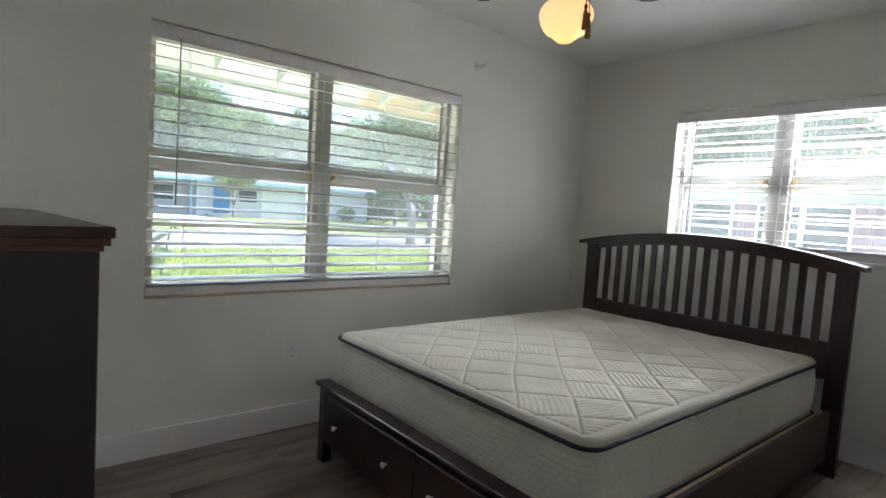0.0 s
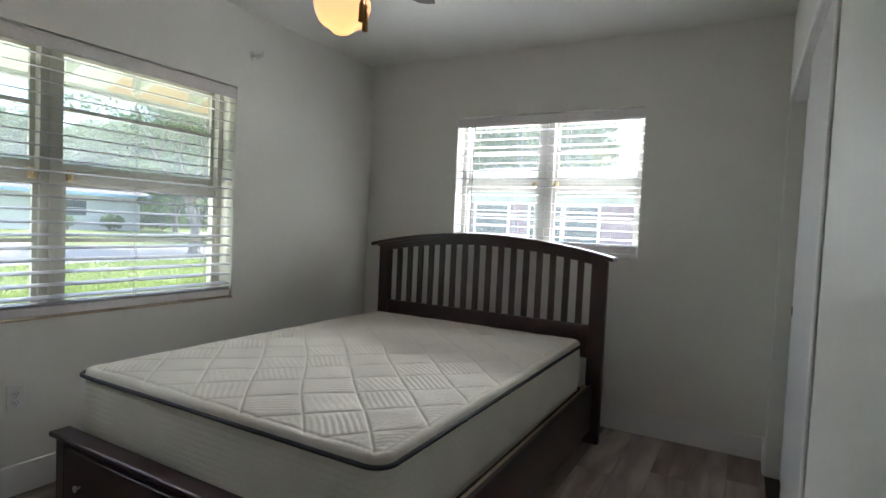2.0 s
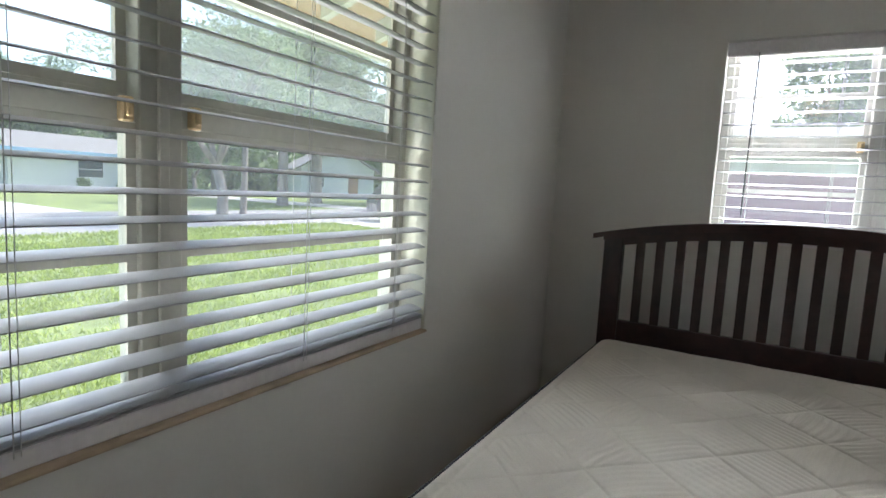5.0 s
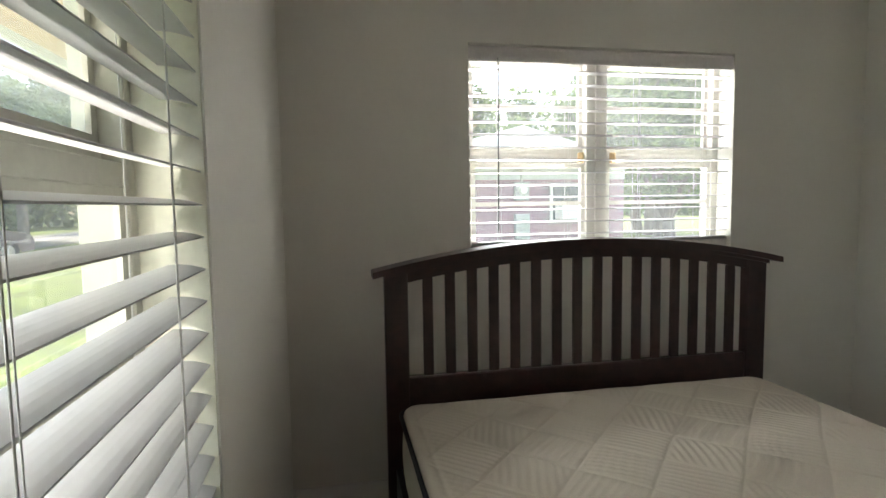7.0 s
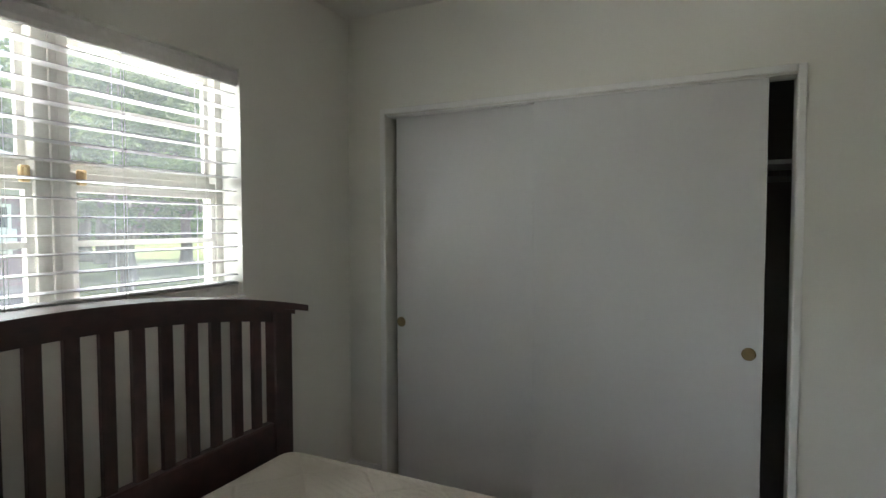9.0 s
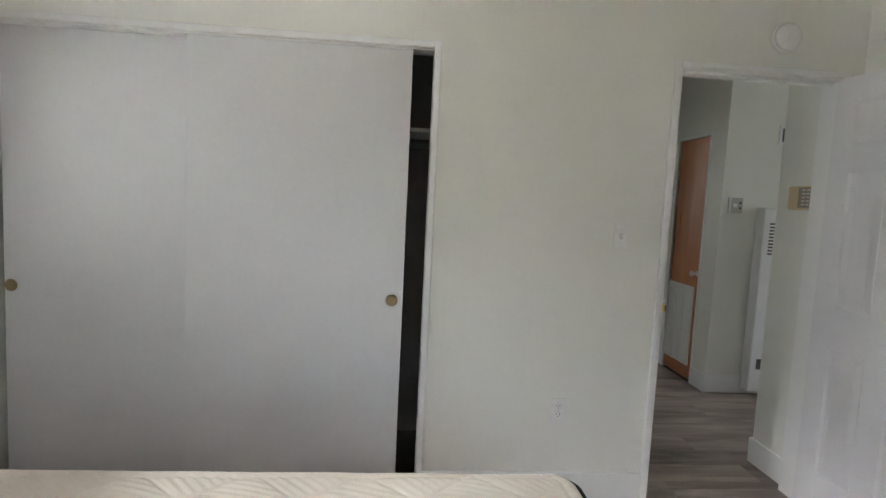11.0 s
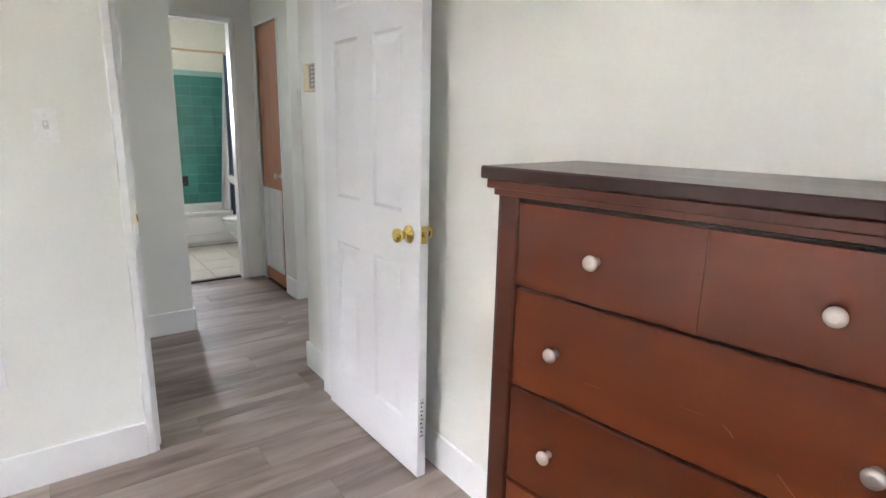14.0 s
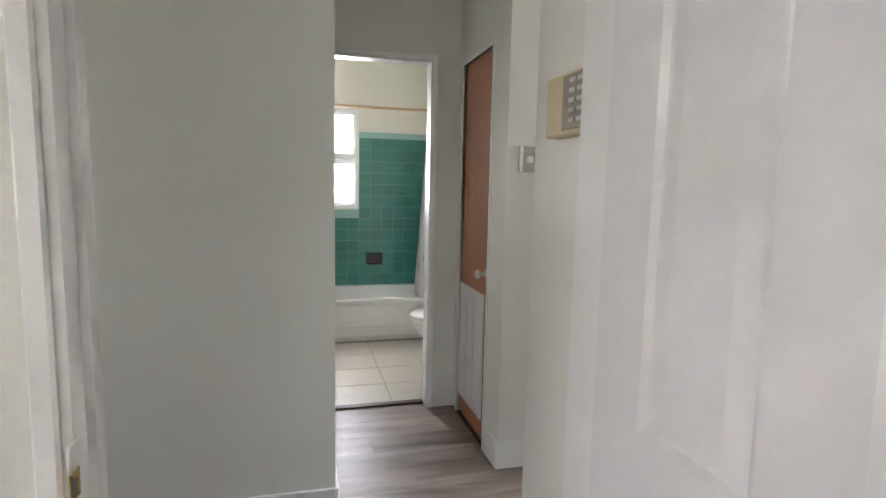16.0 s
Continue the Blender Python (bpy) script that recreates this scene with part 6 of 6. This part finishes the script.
# grass blades over the front lawn
rngg = random.Random(17)
verts, faces = [], []
for _ in range(90000):
    y = 3.4 + (rngg.random() ** 1.5) * 13.0
    x = rngg.uniform(-1.5, 4.0) + (y - 3.4) * rngg.uniform(0.0, 1.5)
    if 17.0 < x < 24.0 and y > 11.8:
        continue
    h = rngg.uniform(0.02, 0.065) * (1 + 0.03 * (y - 3.4))
    if noise.noise(Vector((x * 0.9, y * 0.9, 4))) < rngg.uniform(-0.7, 0.1):
        continue
    a = rngg.uniform(0, math.pi)
    w = 0.004 + 0.0016 * (y - 3.4)
    c, s = math.cos(a) * w, math.sin(a) * w
    lx, ly = rngg.uniform(-0.05, 0.05), rngg.uniform(-0.05, 0.05)
    k = len(verts)
    verts += [(x - c, y - s, GROUND), (x + c, y + s, GROUND), (x + lx, y + ly, GROUND + h)]
    faces.append((k, k + 1, k + 2))
gme = bpy.data.meshes.new("grass")
gme.from_pydata(verts, [], faces)
gme.materials.append(M_GRASS)
tagged(new("grass", gme), "uneven sunlit lawn grass before the house", "grass", "", "stuff")


# ---- the parked car ----
def car(at, turn, label):
    """Local: the nose at +x, the wheels on z = 0."""
    ob = thing("car", (0, 0, 0), label, "car")
    side = [(-2.20, 0.42), (-2.24, 0.75), (-2.16, 0.98), (-2.02, 1.08), (-1.86, 1.42), (-1.62, 1.60), (-1.10, 1.68), (-0.30, 1.69), (0.25, 1.62), (0.95, 1.16), (1.15, 1.08), (1.85, 0.98), (2.14, 0.84), (2.22, 0.62), (2.20, 0.36),
            (1.82, 0.30), (1.78, 0.52), (1.62, 0.68), (1.40, 0.73), (1.18, 0.68), (1.02, 0.52), (0.98, 0.28), (-0.98, 0.28), (-1.02, 0.52), (-1.18, 0.68), (-1.40, 0.73), (-1.62, 0.68), (-1.78, 0.52), (-1.82, 0.32)]
    def width(x, z):
        w = 0.92 - 0.05 * max(0, abs(x) - 1.5)
        return w - 0.22 * max(0, z - 0.98) / 0.7
    bm = bmesh.new()
    L = [bm.verts.new((x, width(x, z), z)) for x, z in side]
    R = [bm.verts.new((x, -width(x, z), z)) for x, z in side]
    n = len(side)
    for k in range(n):
        f = bm.faces.new((L[k], L[(k + 1) % n], R[(k + 1) % n], R[k]))
    bm.faces.new(L[::-1]); bm.faces.new(R)
    bmesh.ops.triangulate(bm, faces=[f for f in bm.faces if len(f.verts) > 4])
    part("body", bm, M_CARPAINT, ob)
    for s in (1, -1):
        for pts in ([(-1.72, 1.10), (-1.52, 1.50), (-1.12, 1.58), (-1.05, 1.10)], [(-0.98, 1.10), (-0.98, 1.59), (-0.22, 1.61), (-0.15, 1.10)], [(-0.07, 1.10), (-0.14, 1.60), (0.22, 1.55), (0.86, 1.12)]):
            bm = bmesh.new()
            a = [bm.verts.new((x, s * (width(x, z) + 0.006), z)) for x, z in pts]
            b = [bm.verts.new((x, s * (width(x, z) - 0.006), z)) for x, z in pts]
            bm.faces.new(a); bm.faces.new(b[::-1])
            for k in range(4):
                bm.faces.new((a[k], b[k], b[(k + 1) % 4], a[(k + 1) % 4]))
            part("side_window", bm, M_DARKGLASS, ob)
        part("mirror", boxes((0.62, 0.78, s * 0.90 if s > 0 else -1.06, 1.06 if s > 0 else -0.90, 1.08, 1.22), bev=0.03), M_CARPAINT, ob)
        part("tail_lamp", boxes((-2.19, -2.02, s * 0.70 if s > 0 else -0.875, 0.875 if s > 0 else -0.70, 0.92, 1.06), bev=0.02), M_TAIL, ob)
        part("head_lamp", boxes((1.90, 2.16, s * 0.60 if s > 0 else -0.86, 0.86 if s > 0 else -0.60, 0.74, 0.86), bev=0.03), M_GREYBOX, ob)
        part("sill_trim", boxes((-0.95, 0.95, s * 0.915 if s > 0 else -0.94, 0.94 if s > 0 else -0.915, 0.34, 0.40)), M_GREYBOX, ob)
        for x in (-1.40, 1.40):
            w = part("wheel", lathe(bmesh.new(), [(0.20, -0.11), (0.33, -0.11), (0.35, -0.08), (0.35, 0.08), (0.33, 0.11), (0.20, 0.11)], 28, "y", (x, s * 0.80, 0.35)), M_TYRE, ob)
            bm = bmesh.new()
            lathe(bm, [(0.205, 0.0), (0.21, 0.012), (0.19, 0.004)], 24, "y", (x, s * 0.915, 0.35))
            for k in range(5):
                a = 2 * math.pi * k / 5
                tube(bm, [(x, s * 0.915, 0.35), (x + 0.2 * math.cos(a), s * 0.915, 0.35 + 0.2 * math.sin(a))], 0.022, 6)
            part("rim", bm, M_RIM, w)
    bm = bmesh.new()
    v = [bm.verts.new(p) for p in ((0.29, 0.66, 1.60), (0.95, 0.80, 1.18), (0.95, -0.80, 1.18), (0.29, -0.66, 1.60), (0.31, 0.66, 1.615), (0.97, 0.80, 1.195), (0.97, -0.80, 1.195), (0.31, -0.66, 1.615))]
    for q in ((0, 1, 2, 3), (7, 6, 5, 4), (0, 4, 5, 1), (1, 5, 6, 2), (2, 6, 7, 3), (3, 7, 4, 0)):
        bm.faces.new([v[k] for k in q])
    part("windscreen", bm, M_DARKGLASS, ob)
    ob.matrix_world = pose(*at, 0, 0, turn)
    return ob


car((21.2, 14.9, GROUND + 0.02), -38, "mauve-grey compact SUV parked on the driveway by the road")


# ---- floors and tiles, many pieces ----
floor = solid("floor", boxes((-5.3, 4.06, -2.36, 2.95, -0.06, -0.003), (-5.3, -2.6, -3.5, -2.36, -0.06, -0.003)), M_JOINT, "grey-brown wood-look plank floor", "floor")
PW, PL = 0.182, 1.22
plank_mesh = {}
rng = random.Random(11)


def plank(x0, x1, y0, y1):
    key = (round(x1 - x0, 3), round(y1 - y0, 3))
    if key not in plank_mesh:
        w, d = key
        bm = bmesh.new()
        box(bm, 0.0006, w - 0.0006, 0.0008, d - 0.0008, -0.004, 0.0, 0.0)
        plank_mesh[key] = mesh_from("plank", bm, M_PLANK)
    ob = new("plank", plank_mesh[key])
    ob.parent = floor
    ob.location = (x0, y0, 0.0)


def planks(xa, xb, ya, yb):
    row = math.floor(ya / PW)
    while row * PW < yb - 0.001:
        y0, y1 = max(ya, row * PW), min(yb, (row + 1) * PW)
        off = (row * 0.437) % 1 * PL
        k = math.floor((xa - off) / PL)
        while off + k * PL < xb - 0.001:
            x0, x1 = max(xa, off + k * PL), min(xb, off + (k + 1) * PL)
            if x1 - x0 > 0.01 and y1 - y0 > 0.005:
                plank(x0, x1, y0, y1)
            k += 1
        row += 1


planks(0, 4.06, 0, 2.95)
planks(DOOR[0] + 0.012, DOOR[1] - 0.012, -0.11, 0)
planks(-2.6, 1.69, -1.31, -0.11)
planks(-2.6, 0.455, -1.55, -1.31)
planks(-0.31, 0.455, -2.38, -1.55)

bath_floor = solid("floor", boxes((-0.95, 0.71, -4.49, -2.43, -0.06, -0.001)), M_GROUTF, "cream ceramic tile floor of the bathroom", "floor")
ft = bmesh.new()
box(ft, -0.163, 0.163, -0.163, 0.163, -0.004, 0.0025)
ft_mesh = mesh_from("floor_tile", ft, M_FTILE)
for i in range(5):
    for j in range(5):
        x, y = -0.785 + i * 0.33, -2.595 - j * 0.33
        if x + 0.163 < 0.71 and y - 0.163 > -4.0 and x - 0.163 > -0.95:
            o = new("tile", ft_mesh)
            o.parent = bath_floor
            o.location = (x, y, 0)

# teal wall tiles
backing = solid("wall_tile_backing", boxes((-0.95, BW[0] - 0.0, -4.489, -4.482, 0.36, 1.826), (BW[0], BW[1], -4.489, -4.482, 0.36, BW[2] - 0.01), (BW[1], 0.71, -4.489, -4.482, 0.36, 1.826)), M_GROUT, "teal glazed wall tiles above the bathtub", "wall tiles")
T = 0.108
tb = bmesh.new()
box(tb, 0.001, T - 0.001, 0, 0.006, 0.001, T - 0.001)
tile_mesh = mesh_from("tile", tb, M_TEAL)
for i in range(15):
    for j in range(13):
        x, z = BW[0] - 0.002 - (i + 1) * T + 5 * T, 0.366 + j * T
        if x < -0.945 or x + T > 0.71 or z + T > 1.83:
            continue
        if x + T > BW[0] + 0.005 and x < BW[1] - 0.005 and z + T > BW[2] - 0.005:
            continue
        o = new("tile", tile_mesh)
        o.parent = backing
        o.location = (x, -4.482, z)
bm = bmesh.new()
for j in range(13):
    for i in range(6):
        for s, x in ((1, -0.95), (-1, 0.71)):
            y, z = -4.48 + i * T, 0.366 + j * T
            if z + T < 1.83:
                box(bm, min(x, x + s * 0.012), max(x, x + s * 0.012), y + 0.001, y + T - 0.001, z + 0.001, z + T - 0.001)
ob = solid("wall_tile_sides", bm, M_TEAL, "teal glazed tiles on the side walls of the bathtub", "wall tiles")
